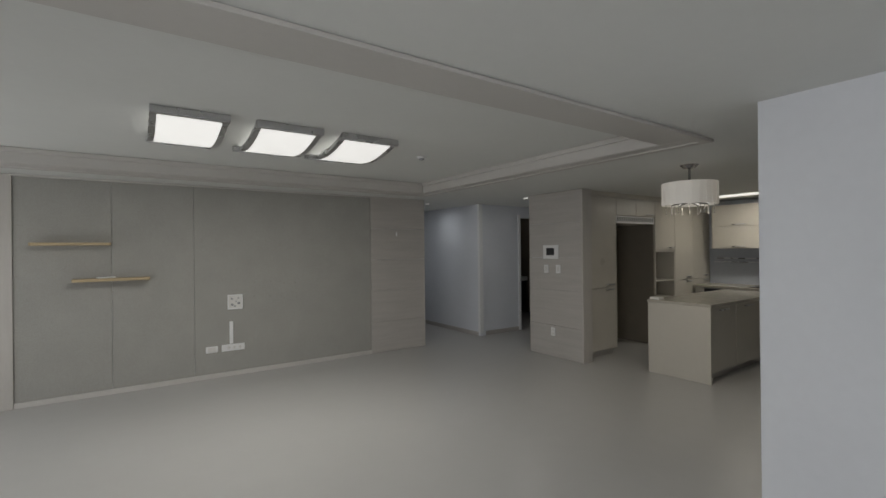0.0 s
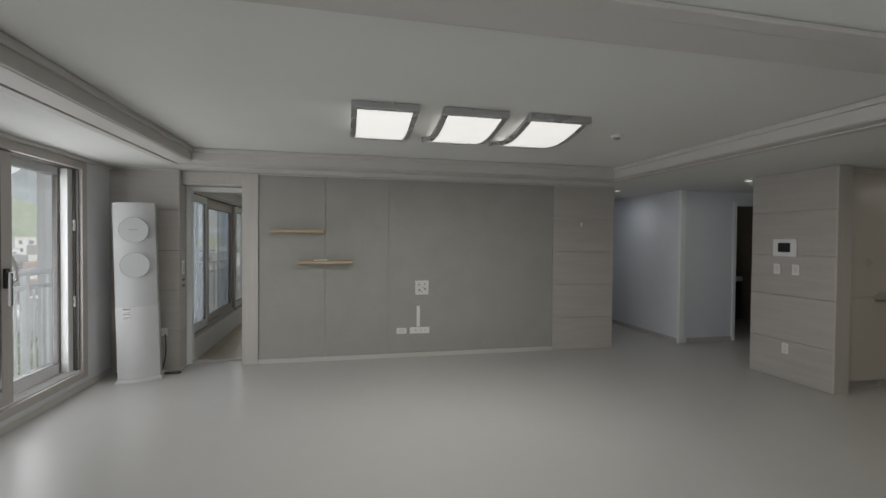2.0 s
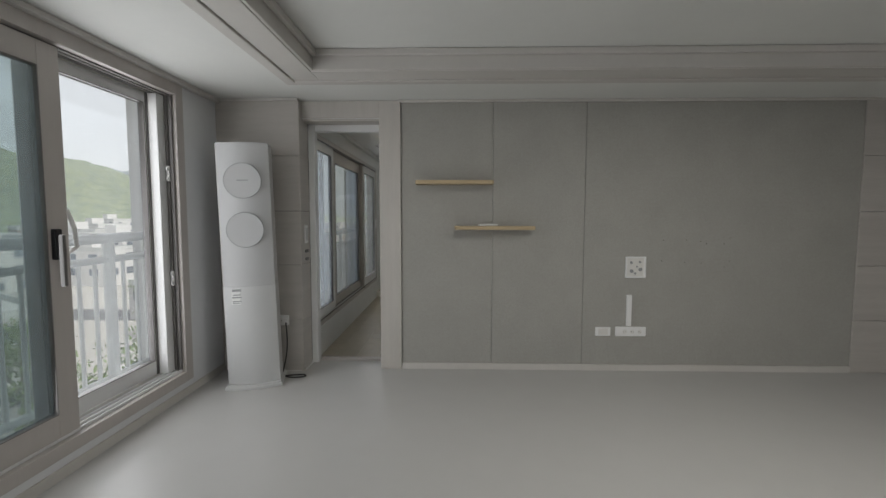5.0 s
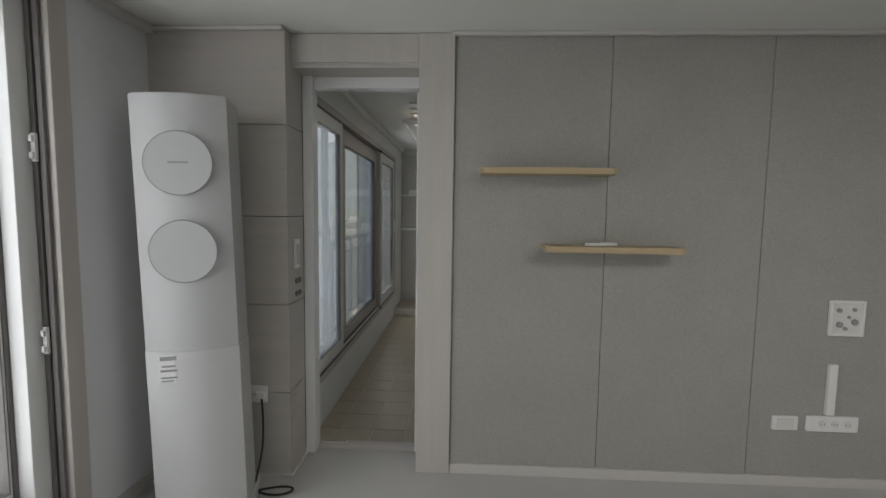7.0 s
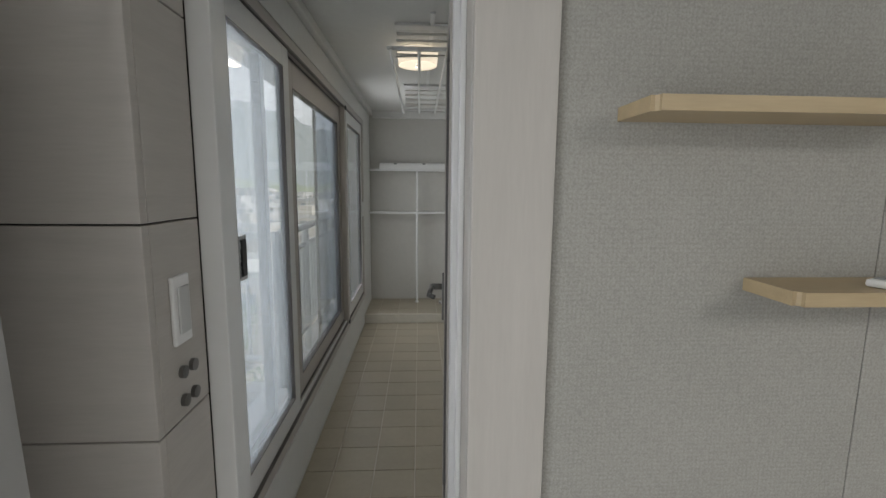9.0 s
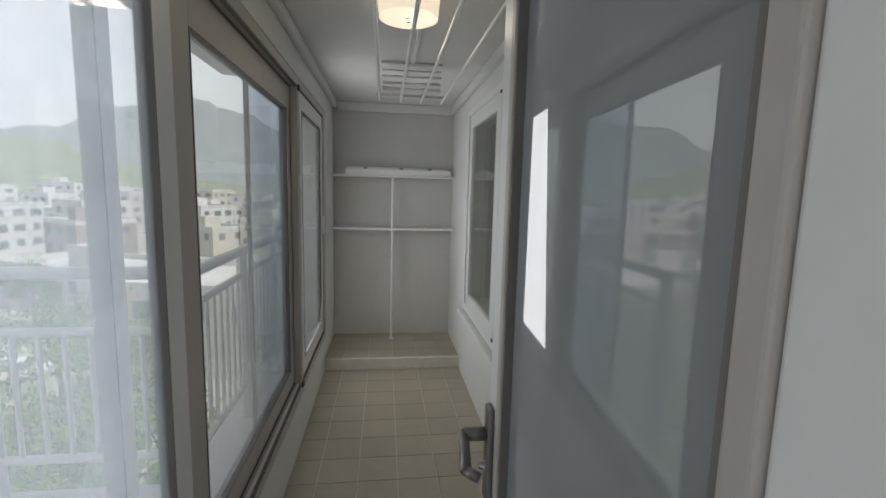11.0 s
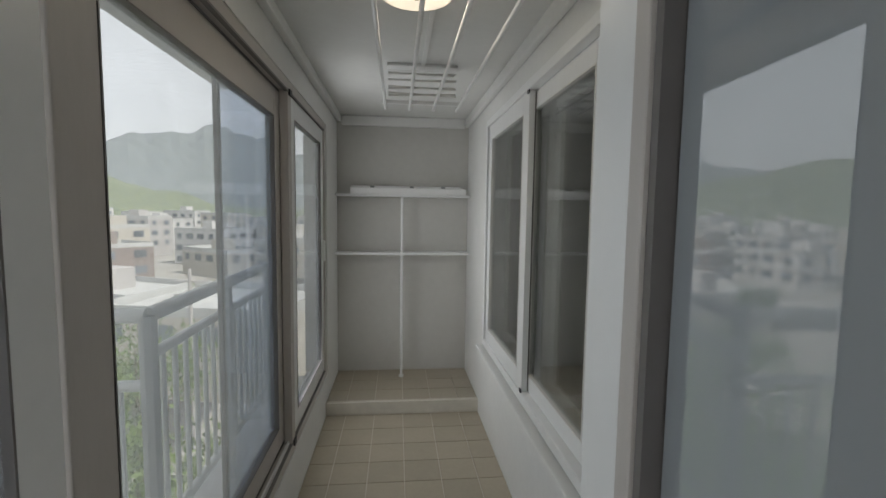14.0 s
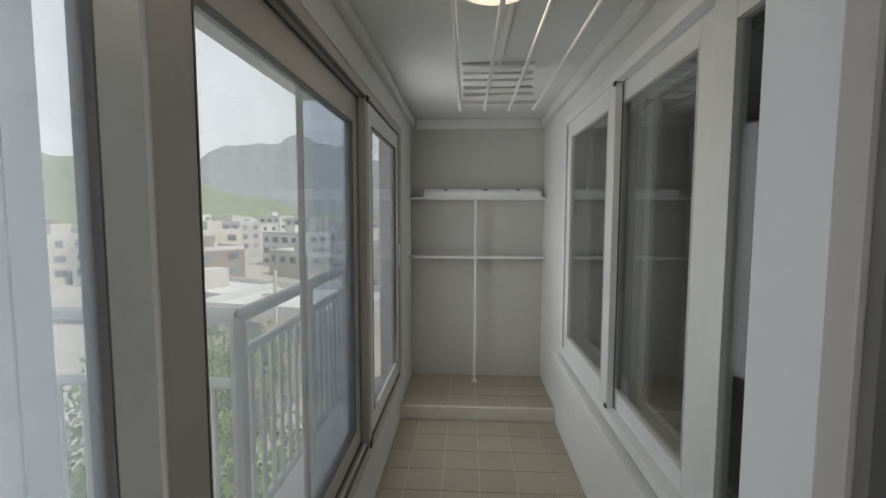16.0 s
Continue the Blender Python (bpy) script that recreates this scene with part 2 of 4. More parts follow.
M_ASPH = material("asphalt", (0.07, 0.07, 0.07), 0.9, 0.2, 0.15)
M_GROUND = material("town_ground", (0.30, 0.295, 0.27), 0.95, 0.25, 0.03)
M_BWHITE = material("white_render", (0.50, 0.50, 0.49), 0.85, 0.06, 0.2)
M_BBRICK = material("brown_brick_wall", (0.21, 0.175, 0.155), 0.9, 0.15, 0.4)
M_BGREY = material("grey_render", (0.38, 0.37, 0.36), 0.9, 0.1, 0.2)
M_BBEIGE = material("beige_render", (0.42, 0.40, 0.35), 0.9, 0.08, 0.3)
M_ROOF = material("grey_roof_coat", (0.42, 0.43, 0.42), 0.85, 0.15, 0.3)
M_PANE = material("dark_far_window", (0.12, 0.14, 0.16), 0.15, 0.2, 0.2, ior=1.6, rand=0.4)
M_BARK = material("bark", (0.12, 0.095, 0.07), 0.9, 0.2, 3, 0.5, 20)
M_LEAF = material("spring_leaves", (0.10, 0.15, 0.035), 0.6, 0.35, 1.5)
# both wooded slopes carry a painted haze glow
M_HILL = land_material("green_hill_haze_glow", (0.02, 0.04, 0.012), (0.15, 0.175, 0.07), 0.22, 0.13, (0.86, 0.93, 0.9))
M_FAR = land_material("mountain_haze_glow", (0.045, 0.06, 0.055), (0.085, 0.10, 0.09), 0.03, 0.23, (0.78, 0.84, 0.90))

# ---- building helpers ----
def box(bm, x0, x1, y0, y1, z0, z1, bevel=0.0):
    r = bmesh.ops.create_cube(bm, size=1, matrix=Matrix.Translation(((x0 + x1) / 2, (y0 + y1) / 2, (z0 + z1) / 2)) @ Matrix.Diagonal((abs(x1 - x0), abs(y1 - y0), abs(z1 - z0), 1)))
    if bevel:
        edges = list({e for v in r["verts"] for e in v.link_edges})
        bmesh.ops.bevel(bm, geom=edges, offset=bevel, segments=2, affect="EDGES", profile=0.6)
    return bm


def B(*dims, bevel=0.0):
    return box(bmesh.new(), *dims, bevel=bevel)


def rod(bm, a, b, r, seg=10, r2=None):
    a, b = Vector(a), Vector(b)
    d = b - a
    m = Matrix.Translation((a + b) / 2) @ d.to_track_quat("Z", "Y").to_matrix().to_4x4()
    bmesh.ops.create_cone(bm, cap_ends=True, segments=seg, radius1=r, radius2=r if r2 is None else r2, depth=d.length, matrix=m)
    return bm


def R(a, b, r, seg=10, r2=None):
    return rod(bmesh.new(), a, b, r, seg, r2)


def mesh_of(name, bm, mat, smooth=False):
    me = bpy.data.meshes.new(name)
    bm.to_mesh(me)
    bm.free()
    me.materials.append(mat)
    if smooth:
        for p in me.polygons:
            p.use_smooth = True
    return me


def thing(name, loc, label, category, group="", kind=""):
    ob = new(name)
    ob.location = loc
    ob.empty_display_size = 0.1
    return tagged(ob, label, category, group, kind)


def base_of(ob):
    p = Vector((0, 0, 0))
    while ob is not None:
        p += ob.location
        ob = ob.parent
    return p


def part(name, bm, mat, parent, label="", smooth=False, local=False):
    """Links a bmesh, given in world metres unless local, as one mesh object under its thing."""
    if not local:
        bmesh.ops.translate(bm, verts=bm.verts, vec=-base_of(parent))
    ob = new(name, mesh_of(name, bm, mat, smooth))
    ob.parent = parent
    return tagged(ob, label)


def piece(name, me, parent, loc):
    ob = new(name, me)
    ob.parent = parent
    ob.location = loc
    return ob


def solid(name, bm, mat, label="", category="", kind="structure", smooth=False):
    return tagged(new(name, mesh_of(name, bm, mat, smooth)), label, category, "", kind)


def pane(name, dims, mat, parent, label=""):
    ob = part(name, B(*dims), mat, parent, label)
    ob.visible_shadow = False
    return ob


def ring(bm, axis, p0, p1, a0, a1, z0, z1, w, wb=None, wt=None, bevel=0.004):
    """A rectangular frame in the plane across axis ('x' or 'y'), w wide, p0..p1 thick."""
    wb, wt = wb or w, wt or w
    spans = ((a0, a0 + w, z0, z1), (a1 - w, a1, z0, z1), (a0 + w, a1 - w, z0, z0 + wb), (a0 + w, a1 - w, z1 - wt, z1))
    for b0, b1, c0, c1 in spans:
        if axis == "x":
            box(bm, p0, p1, b0, b1, c0, c1, bevel)
        else:
            box(bm, b0, b1, p0, p1, c0, c1, bevel)
    return bm


def join(*dims, bevel=0.0):
    bm = bmesh.new()
    for d in dims:
        box(bm, *d, bevel=bevel)
    return bm


# ---- large structure: living room ----
H = 2.36
floor = solid("floor", join((-2.95, 8.6, -3.0, 6.275, -0.15, 0), (-2.2, 8.6, 6.275, 6.58, -0.15, 0), (3.53, 8.6, 6.58, 8.5, -0.15, 0)), M_FLOOR, "pale glossy seamless floor of the living room", "floor")
RX0, RX1, RY0, RY1 = -1.87, 3.0, 2.085, 5.53
ceiling = solid("ceiling", join((-3.1, RX0, -3.0, 6.9, H, H + 0.25), (RX1, 8.8, -3.0, 8.8, H, H + 0.25), (RX0, RX1, -3.0, RY0, H, H + 0.25), (RX0, RX1, RY1, 6.9, H, H + 0.25), (RX0, RX1, RY0, RY1, H + 0.12, H + 0.25)), M_CEIL, "white papered ceiling with a raised tray", "ceiling")


def moulding(name, spans, label):
    bm = bmesh.new()
    for s in spans:
        box(bm, *s, bevel=0.006)
    return solid(name, bm, M_TRIM, label, "moulding")


# flat frame round the tray: a narrow outer strip, a groove and a broad inner strip, then the riser
OX0, OX1, OY0, OY1 = -2.13, 3.2, 1.80, 5.81


def frame_spans(x0, x1, y0, y1, w, z0, z1):
    return [(x0, x0 + w, y0, y1, z0, z1), (x1 - w, x1, y0, y1, z0, z1), (x0 + w, x1 - w, y0, y0 + w, z0, z1), (x0 + w, x1 - w, y1 - w, y1, z0, z1)]


def border(x0, x1, y0, y1, u0, u1, v0, v1, z0, z1):
    """The flat frame between the outer rectangle x0..y1 and the inner one u0..v1."""
    return [(x0, u0, y0, y1, z0, z1), (u1, x1, y0, y1, z0, z1), (u0, u1, y0, v0, z0, z1), (u0, u1, v1, y1, z0, z1)]


G = 0.075
moulding("trim_tray_outer", frame_spans(OX0, OX1, OY0, OY1, G, H - 0.024, H - 0.002), "narrow outer strip of the flat ceiling moulding")
moulding("trim_tray_inner", border(OX0 + G + 0.008, OX1 - G - 0.008, OY0 + G + 0.008, OY1 - G - 0.008, RX0 + 0.003, RX1 - 0.003, RY0 + 0.003, RY1 - 0.003, H - 0.016, H - 0.002), "broad flat strip of moulding round the raised ceiling tray")
moulding("trim_tray_riser", frame_spans(RX0 + 0.004, RX1 - 0.004, RY0 + 0.004, RY1 - 0.004, 0.02, H - 0.012, H + 0.118), "grey riser of the raised ceiling tray")
moulding("trim_tray_top", frame_spans(RX0 + 0.026, RX1 - 0.026, RY0 + 0.026, RY1 - 0.026, 0.03, H + 0.075, H + 0.117), "small stepped moulding at the top of the tray")
moulding("trim_cornice", [(-2.93, -2.88, -2.9, 6.27, H - 0.035, H - 0.001), (-1.37, 3.53, 6.325, 6.356, H - 0.02, H - 0.001), (-2.88, -2.215, 6.245, 6.272, H - 0.02, H - 0.001)], "narrow cornice at the ceiling edge")

# wall with the window (x = -2.93)
solid("wall_west", join((-3.15, -2.93, -3.0, -1.7, -0.15, H), (-3.15, -2.93, 0.5, 3.5, -0.15, H), (-3.15, -2.93, -1.7, 0.5, -0.15, 0.11), (-3.15, -2.93, -1.7, 0.5, 2.345, H), (-3.15, -2.93, 5.79, 6.9, -0.15, H), (-3.15, -2.93, 3.5, 5.79, -0.15, 0.11), (-3.15, -2.93, 3.5, 5.79, 2.345, H)), M_WALL, "pale papered wall round the living room window", "wall")
solid("wall_south", B(-3.15, 8.8, -3.2, -3.0, -0.15, H), M_WALL, "plain pale papered wall", "wall")
solid("wall_near_right", B(2.5, 2.72, -3.0, 1.26, 0, H - 0.001), M_HALL, "pale blue-white papered wall end", "wall")
solid("wall_kitchen_side", B(8.3, 8.5, -3.0, 4.8, 0, H - 0.001), M_WALL, "plain kitchen wall", "wall")
solid("wall_tv_core", join((-1.54, 3.53, 6.385, 6.60, -0.1, H - 0.001), (-2.215, -1.54, 6.365, 6.60, 2.21, H - 0.001)), M_WALL, "core of the television wall", "wall")
solid("wall_column_core", join((-2.93, -2.235, 6.30, 6.60, 0, H - 0.002)), M_GROOVE, "core of the panelled column", "wall")
solid("wall_behind_column", B(-3.15, -2.215, 6.60, 6.75, -0.2, 2.5), M_BALC, "white painted wall beside the balcony window", "wall")
solid("baseboard_tv", B(-1.352, 2.58, 6.348, 6.384, 0, 0.055, bevel=0.003), M_TRIM, "low pale baseboard under the fabric panels", "baseboard")
solid("baseboard_west", join((-2.93, -2.918, -2.9, 6.27, 0, 0.06)), M_TRIM, "low pale baseboard", "baseboard")

# panels of the television wall
tvw = thing("wall_tv_fabric", (0.6, 6.36, 0), "taupe woven fabric wall panels with thin vertical seams", "wall panel", kind="structure")
xs = [-1.352, -0.553, 0.245, 2.577]
for a, b in zip(xs, xs[1:]):
    part("fabric_panel", B(a + 0.0015, b - 0.0015, 6.36, 6.384, 0.056, H - 0.003, bevel=0.002), M_FABRIC, tvw)
GZ = (0.0, 0.463, 0.942, 1.409, 1.880, H - 0.003)


def plank_wall(name, loc, x0, x1, y0, y1, label, mat=M_WOOD, zs=GZ):
    t = thing(name, loc, label, "wall panel", kind="structure")
    for a, b in zip(zs, zs[1:]):
        part("wood_panel", B(x0, x1, y0, y1, a + 0.002, b - 0.002, bevel=0.0025), mat, t)
    return t


plank_wall("wall_tv_end", (3.05, 6.36, 0), 2.579, 3.53, 6.352, 6.384, "pale taupe wood panels with horizontal grooves")
plank_wall("wall_column", (-2.6, 6.275, 0), -2.93, -2.213, 6.275, 6.299, "pale taupe wood panels on the column face")
plank_wall("wall_column_side", (-2.22, 6.4, 0), -2.234, -2.213, 6.3, 6.505, "pale taupe wood panels on the column side")

# door casing to the balcony
solid("trim_door_casing", join((-1.54, -1.354, 6.345, 6.384, 0, H - 0.003), (-2.212, -1.541, 6.352, 6.364, 2.212, H - 0.003), bevel=0.004), M_CASE, "pale wood casing round the balcony doorway", "door casing")
solid("trim_door_reveal", join((-1.541, -1.52, 6.385, 6.53, 0, 2.209), (-2.213, -1.541, 6.366, 6.53, 2.19, 2.209), bevel=0.003), M_CASE, "pale wood lining of the doorway", "door casing")
solid("trim_door_frame", join((-1.54, -1.49, 6.532, 6.60, -0.06, 2.2), (-2.213, -2.155, 6.508, 6.60, -0.06, 2.2), (-2.155, -1.54, 6.532, 6.60, 2.13, 2.2), (-1.556, -1.541, 6.50, 6.531, 0.02, 2.18), bevel=0.004), M_WHITEFRAME, "white plastic frame of the balcony door", "door frame")
solid("trim_threshold", join((-2.155, -1.54, 6.56, 6.62, -0.1, 0.025), bevel=0.006), M_FRAME, "beige raised threshold of the balcony door", "threshold")
gr = thing("drain_strip", (-2.05, 6.6, 0.026), "small perforated strip on the threshold", "vent")
part("strip", B(-2.13, -1.99, 6.58, 6.61, 0.0255, 0.029), M_PLATE, gr)
for i in range(9):
    part("slot", B(-2.125 + i * 0.015, -2.118 + i * 0.015, 6.585, 6.605, 0.0292, 0.031), M_BLACK, gr)

# hall, kitchen column and far rooms
solid("wall_hall_branch", B(4.72, 4.85, 6.40, 8.6, 0, H - 0.001), M_HALL, "pale blue-white hall wall", "wall")
solid("wall_hall_end", B(3.3, 4.72, 8.5, 8.65, 0, H - 0.001), M_HALL, "pale wall at the end of the hall", "wall")
solid("wall_hall_left", B(3.35, 3.53, 6.60, 8.5, 0, H - 0.001), M_HALL, "pale hall wall behind the television wall", "wall")
solid("wall_hall_right", join((4.851, 5.74, 6.44, 6.6, 0, H - 0.001), (6.5, 8.8, 6.44, 6.6, 0, H - 0.001), (5.74, 6.5, 6.44, 6.6, 2.15, H - 0.001)), M_HALL, "pale blue-white hall wall with an open doorway", "wall")
solid("trim_hall_corner", join((4.705, 4.785, 6.385, 6.438, 0.061, H - 0.002), (5.70, 5.76, 6.42, 6.438, 0, 2.2), (6.48, 6.55, 6.42, 6.438, 0, 2.2), bevel=0.003), M_WHITEFRAME, "white corner and door trim in the hall", "trim")
solid("baseboard_hall", join((4.705, 4.719, 6.45, 8.5, 0, 0.07), (4.79, 5.70, 6.426, 6.439, 0, 0.07), (3.54, 4.70, 8.485, 8.499, 0, 0.07)), M_FRAME, "low greyish baseboard in the hall", "baseboard")
# dark wall colour stands for the missing light in this room
solid("wall_bath", join((5.4, 5.5, 6.6, 8.4, 0, H), (7.6, 7.7, 6.6, 8.4, 0, H), (5.4, 7.7, 8.4, 8.5, 0, H)), M_DARKIN, "walls of the room beyond the hall, coloured dark as shade", "wall")
solid("wall_hall_far", B(8.6, 8.8, 4.0, 8.8, 0, H), M_WALL, "plain wall at the end of the corridor", "wall")
solid("wall_kitchen_column_core", join((4.63, 8.3, 4.86, 5.04, 0, H - 0.002), (4.63, 4.78, 4.16, 4.86, 0, H - 0.002)), M_WALL, "core of the kitchen column", "wall")
plank_wall("wall_kitchen_column", (4.6, 4.6, 0), 4.60, 4.628, 4.10, 5.06, "pale taupe wood panels with horizontal grooves on the kitchen column", zs=(0.0, 0.45, 0.96, 1.42, 1.915, H - 0.003))
solid("trim_column_edge", join((4.595, 4.79, 4.075, 4.098, 0, H - 0.003), bevel=0.003), M_CASE, "pale wood edge strip of the kitchen column", "trim")
va = thing("wash_basin_cabinet", (6.7, 8.0, 0), "dark vanity cabinet in the unlit room", "cabinet")
part("body", B(6.3, 7.3, 7.8, 8.38, 0.1, 0.8, bevel=0.01), M_BLACK, va)
part("basin", B(6.28, 7.32, 7.78, 8.38, 0.8, 0.9, bevel=0.02), M_WHITE, va)
mi = thing("mirror_cabinet", (6.7, 8.3, 1.2), "mirror cabinet over the basin", "mirror")
part("body", B(6.3, 7.3, 8.25, 8.399, 1.15, 1.85), M_DARKMETAL, mi)
part("mirror", B(6.31, 7.29, 8.24, 8.249, 1.16, 1.84), M_MIRROR, mi)
part("lamp", B(6.4, 7.2, 8.2, 8.3, 1.9, 1.95, bevel=0.01), M_STRIP, mi, "lit white strip lamp")

# ---- living room window ----
win = thing("window_1", (-3.0, 4.64, 0.11), "large beige sliding window, one sash slid open", "window", kind="structure")
fr_ = ring(bmesh.new(), "x", -3.12, -2.915, 3.5, 5.79, 0.11, 2.345, 0.085, 0.075, 0.10)
part("window_frame", fr_, M_FRAME, win)
for i, xx in enumerate((-2.955, -2.995, -3.035)):
    part("track", B(xx - 0.006, xx + 0.006, 3.585, 5.705, 0.186, 0.203, bevel=0.002), M_WHITEFRAME, win)
    part("track_groove", B(xx - 0.026, xx - 0.008, 3.585, 5.705, 0.1865, 0.190), M_GASKET, win)
    part("head_groove", B(xx - 0.026, xx - 0.004, 3.585, 5.705, 2.236, 2.2445), M_GASKET, win)
    part("jamb_groove", B(xx - 0.022, xx - 0.004, 5.700, 5.7045, 0.2, 2.24), M_GASKET, win)


def sash(parent, name, x0, x1, y0, y1, z0, z1, w, glass, frame_mat, wb=None, seal=M_GASKET):
    s = part(name, ring(bmesh.new(), "x", x0, x1, y0, y1, z0, z1, w, wb), frame_mat, parent)
    wb = wb or w
    g = ring(bmesh.new(), "x", x0 - 0.002, x1 + 0.002, y0 + w, y1 - w, z0 + wb, z1 - w, 0.005, bevel=0.0)
    part("gasket", g, seal, s)
    pane("pane", ((x0 + x1) / 2 - 0.003, (x0 + x1) / 2 + 0.003, y0 + w + 0.004, y1 - w - 0.004, z0 + wb + 0.004, z1 - w - 0.004), glass, s)
    return s


s1 = sash(win, "sash", -2.985, -2.945, 3.66, 4.77, 0.205, 2.235, 0.125, M_BLUE, M_FRAME)
s2 = sash(win, "sash", -3.030, -2.990, 3.62, 4.73, 0.205, 2.235, 0.09, M_GLASS, M_FRAME)
s3 = sash(win, "sash", -3.115, -3.075, 4.68, 5.66, 0.205, 2.235, 0.07, M_GLASS, M_WHITEFRAME, 0.10)
s4 = sash(win, "sash", -3.072, -3.036, 3.62, 4.72, 0.205, 2.235, 0.07, M_GLASS, M_WHITEFRAME)
part("jamb_strip", B(-3.066, -3.0, 5.615, 5.70, 0.205, 2.235, bevel=0.004), M_WHITEFRAME, win)
for xa, xb in ((-2.996, -2.976), (-2.962, -2.942)):
    part("jamb_seal", B(xa, xb, 5.688, 5.6995, 0.205, 2.235, bevel=0.002), M_GASKET, win)
part("jamb_seal", B(-3.0755, -3.0665, 5.60, 5.69, 0.205, 2.235), M_GASKET, win)
for zz in (0.85, 1.62):
    part("catch", join((-2.984, -2.966, 5.672, 5.687, zz, zz + 0.11), (-2.982, -2.968, 5.66, 5.672, zz + 0.01, zz + 0.035), (-2.982, -2.968, 5.66, 5.672, zz + 0.075, zz + 0.10), bevel=0.003), M_WHITE, win)
hd = part("window_handle", join((-2.945, -2.915, 4.66, 4.70, 1.14, 1.30), bevel=0.008), M_BLACK, s1)
part("lever", join((-2.915, -2.89, 4.668, 4.692, 1.0, 1.27), bevel=0.008), M_DARKMETAL, hd)
hd2 = part("window_handle", join((-3.03, -2.99, 4.745, 4.775, 1.10, 1.24), bevel=0.008), M_WHITE, s2, "white plastic lever handle")
bm = bmesh.new()
pts = [(-2.97, 4.79, 1.17), (-2.93, 4.80, 1.2), (-2.93, 4.79, 1.3), (-2.95, 4.77, 1.40)]
for a, b in zip(pts, pts[1:]):
    rod(bm, a, b, 0.011, 8)
part("loop", bm, M_WHITE, hd2)

w4 = thing("window_4", (-3.0, -0.6, 0.11), "beige sliding window of the dining end", "window", kind="structure")
part("window_frame", ring(bmesh.new(), "x", -3.12, -2.915, -1.7, 0.5, 0.11, 2.345, 0.085, 0.075, 0.10), M_FRAME, w4)
sash(w4, "sash", -2.985, -2.945, -1.61, -0.5, 0.19, 2.24, 0.1, M_GLASS, M_FRAME)
sash(w4, "sash", -3.030, -2.990, -0.6, 0.41, 0.19, 2.24, 0.1, M_GLASS, M_FRAME)

# balcony rail outside the living room window
def rail_run(name, loc, a, b, z_top, z_low, z_bot, label, n, post=True):
    t = thing(name, loc, label, "railing", "outside railings")
    a, b = Vector(a), Vector(b)
    for z, r in ((z_top, 0.034), (z_low, 0.024), (z_bot, 0.024)):
        part("rail", R((a.x, a.y, z), (b.x, b.y, z), r, 12), M_RAIL, t, smooth=False)
    for i in range(n + 1):
        p = a.lerp(b, i / n)
        big = i % 8 == 0 or i == n
        r = 0.036 if big else 0.013
        part("post" if big else "baluster", R((p.x, p.y, z_bot - (0.25 if big else 0)), (p.x, p.y, z_top if big else z_low), r, 8), M_RAIL, t)
    return t


rail_run("railing", (-3.25, 4.6, 0), (-3.25, 3.4, 0), (-3.25, 5.80, 0), 1.215, 1.07, 0.25, "pale metal railing outside the living room window", 19)
solid("wall_outside_pier", join((-3.4, -3.15, 5.86, 6.6, -1.0, 2.6)), M_BWHITE, "white rendered pier beside the window", "wall")
solid("slab_outside", join((-3.4, -3.15, -3.0, 6.6, -1.2, 0.02)), M_BWHITE, "white concrete edge under the window", "wall")

# unseen stand-in for the storeys above, its height set to shade the railing
solid("wall_upper_shade_block", B(-3.4, 9.0, -3.2, 11.4, 2.66, 5.0), M_BWHITE, "unseen white block above the house, added to shade the railing", "wall")

# ---- living room things ----
def ceiling_panel(x0, x1):
    t = thing("ceiling_light", ((x0 + x1) / 2, 4.0, H + 0.12), "lit curved ceiling lamp in a brushed metal frame", "ceiling lamp", "row of ceiling lamps")
    y0, y1, n = 3.54, 4.46, 14
    z = lambda y: H + 0.085 - 0.075 * math.sin(math.pi * min(max((y - y0) / (y1 - y0), 0), 1))
    def strip(xa, xb, dz, th):
        bm = bmesh.new()
        rows = []
        for i in range(n + 1):
            y = y0 + (y1 - y0) * i / n
            rows.append([bm.verts.new((xx, y, z(y) + dd)) for xx, dd in ((xa, dz), (xb, dz), (xb, dz + th), (xa, dz + th))])
        for a, b in zip(rows, rows[1:]):
            for k in range(4):
                bm.faces.new((a[k], a[(k + 1) % 4], b[(k + 1) % 4], b[k]))
        bm.faces.new(rows[0][::-1])
        bm.faces.new(rows[-1])
        bmesh.ops.recalc_face_normals(bm, faces=bm.faces)
        return bm
    part("diffuser", strip(x0 + 0.035, x1 - 0.035, 0.004, 0.004), M_DIFF, t, "glowing white diffuser", smooth=False)
    for xa, xb in ((x0, x0 + 0.04), (x1 - 0.04, x1)):
        part("side_frame", strip(xa, xb, 0.0, 0.03), M_STEEL, t)
    for ya, yb in ((y0 - 0.03, y0 + 0.02), (y1 - 0.02, y1 + 0.01)):
        part("end_frame", B(x0, x1, ya, yb, H + 0.07, H + 0.118, bevel=0.004), M_STEEL, t)
    part("body", B(x0 + 0.1, x1 - 0.1, y0 + 0.15, y1 - 0.15, H + 0.095, H + 0.119), M_WHITE, t)
    return t


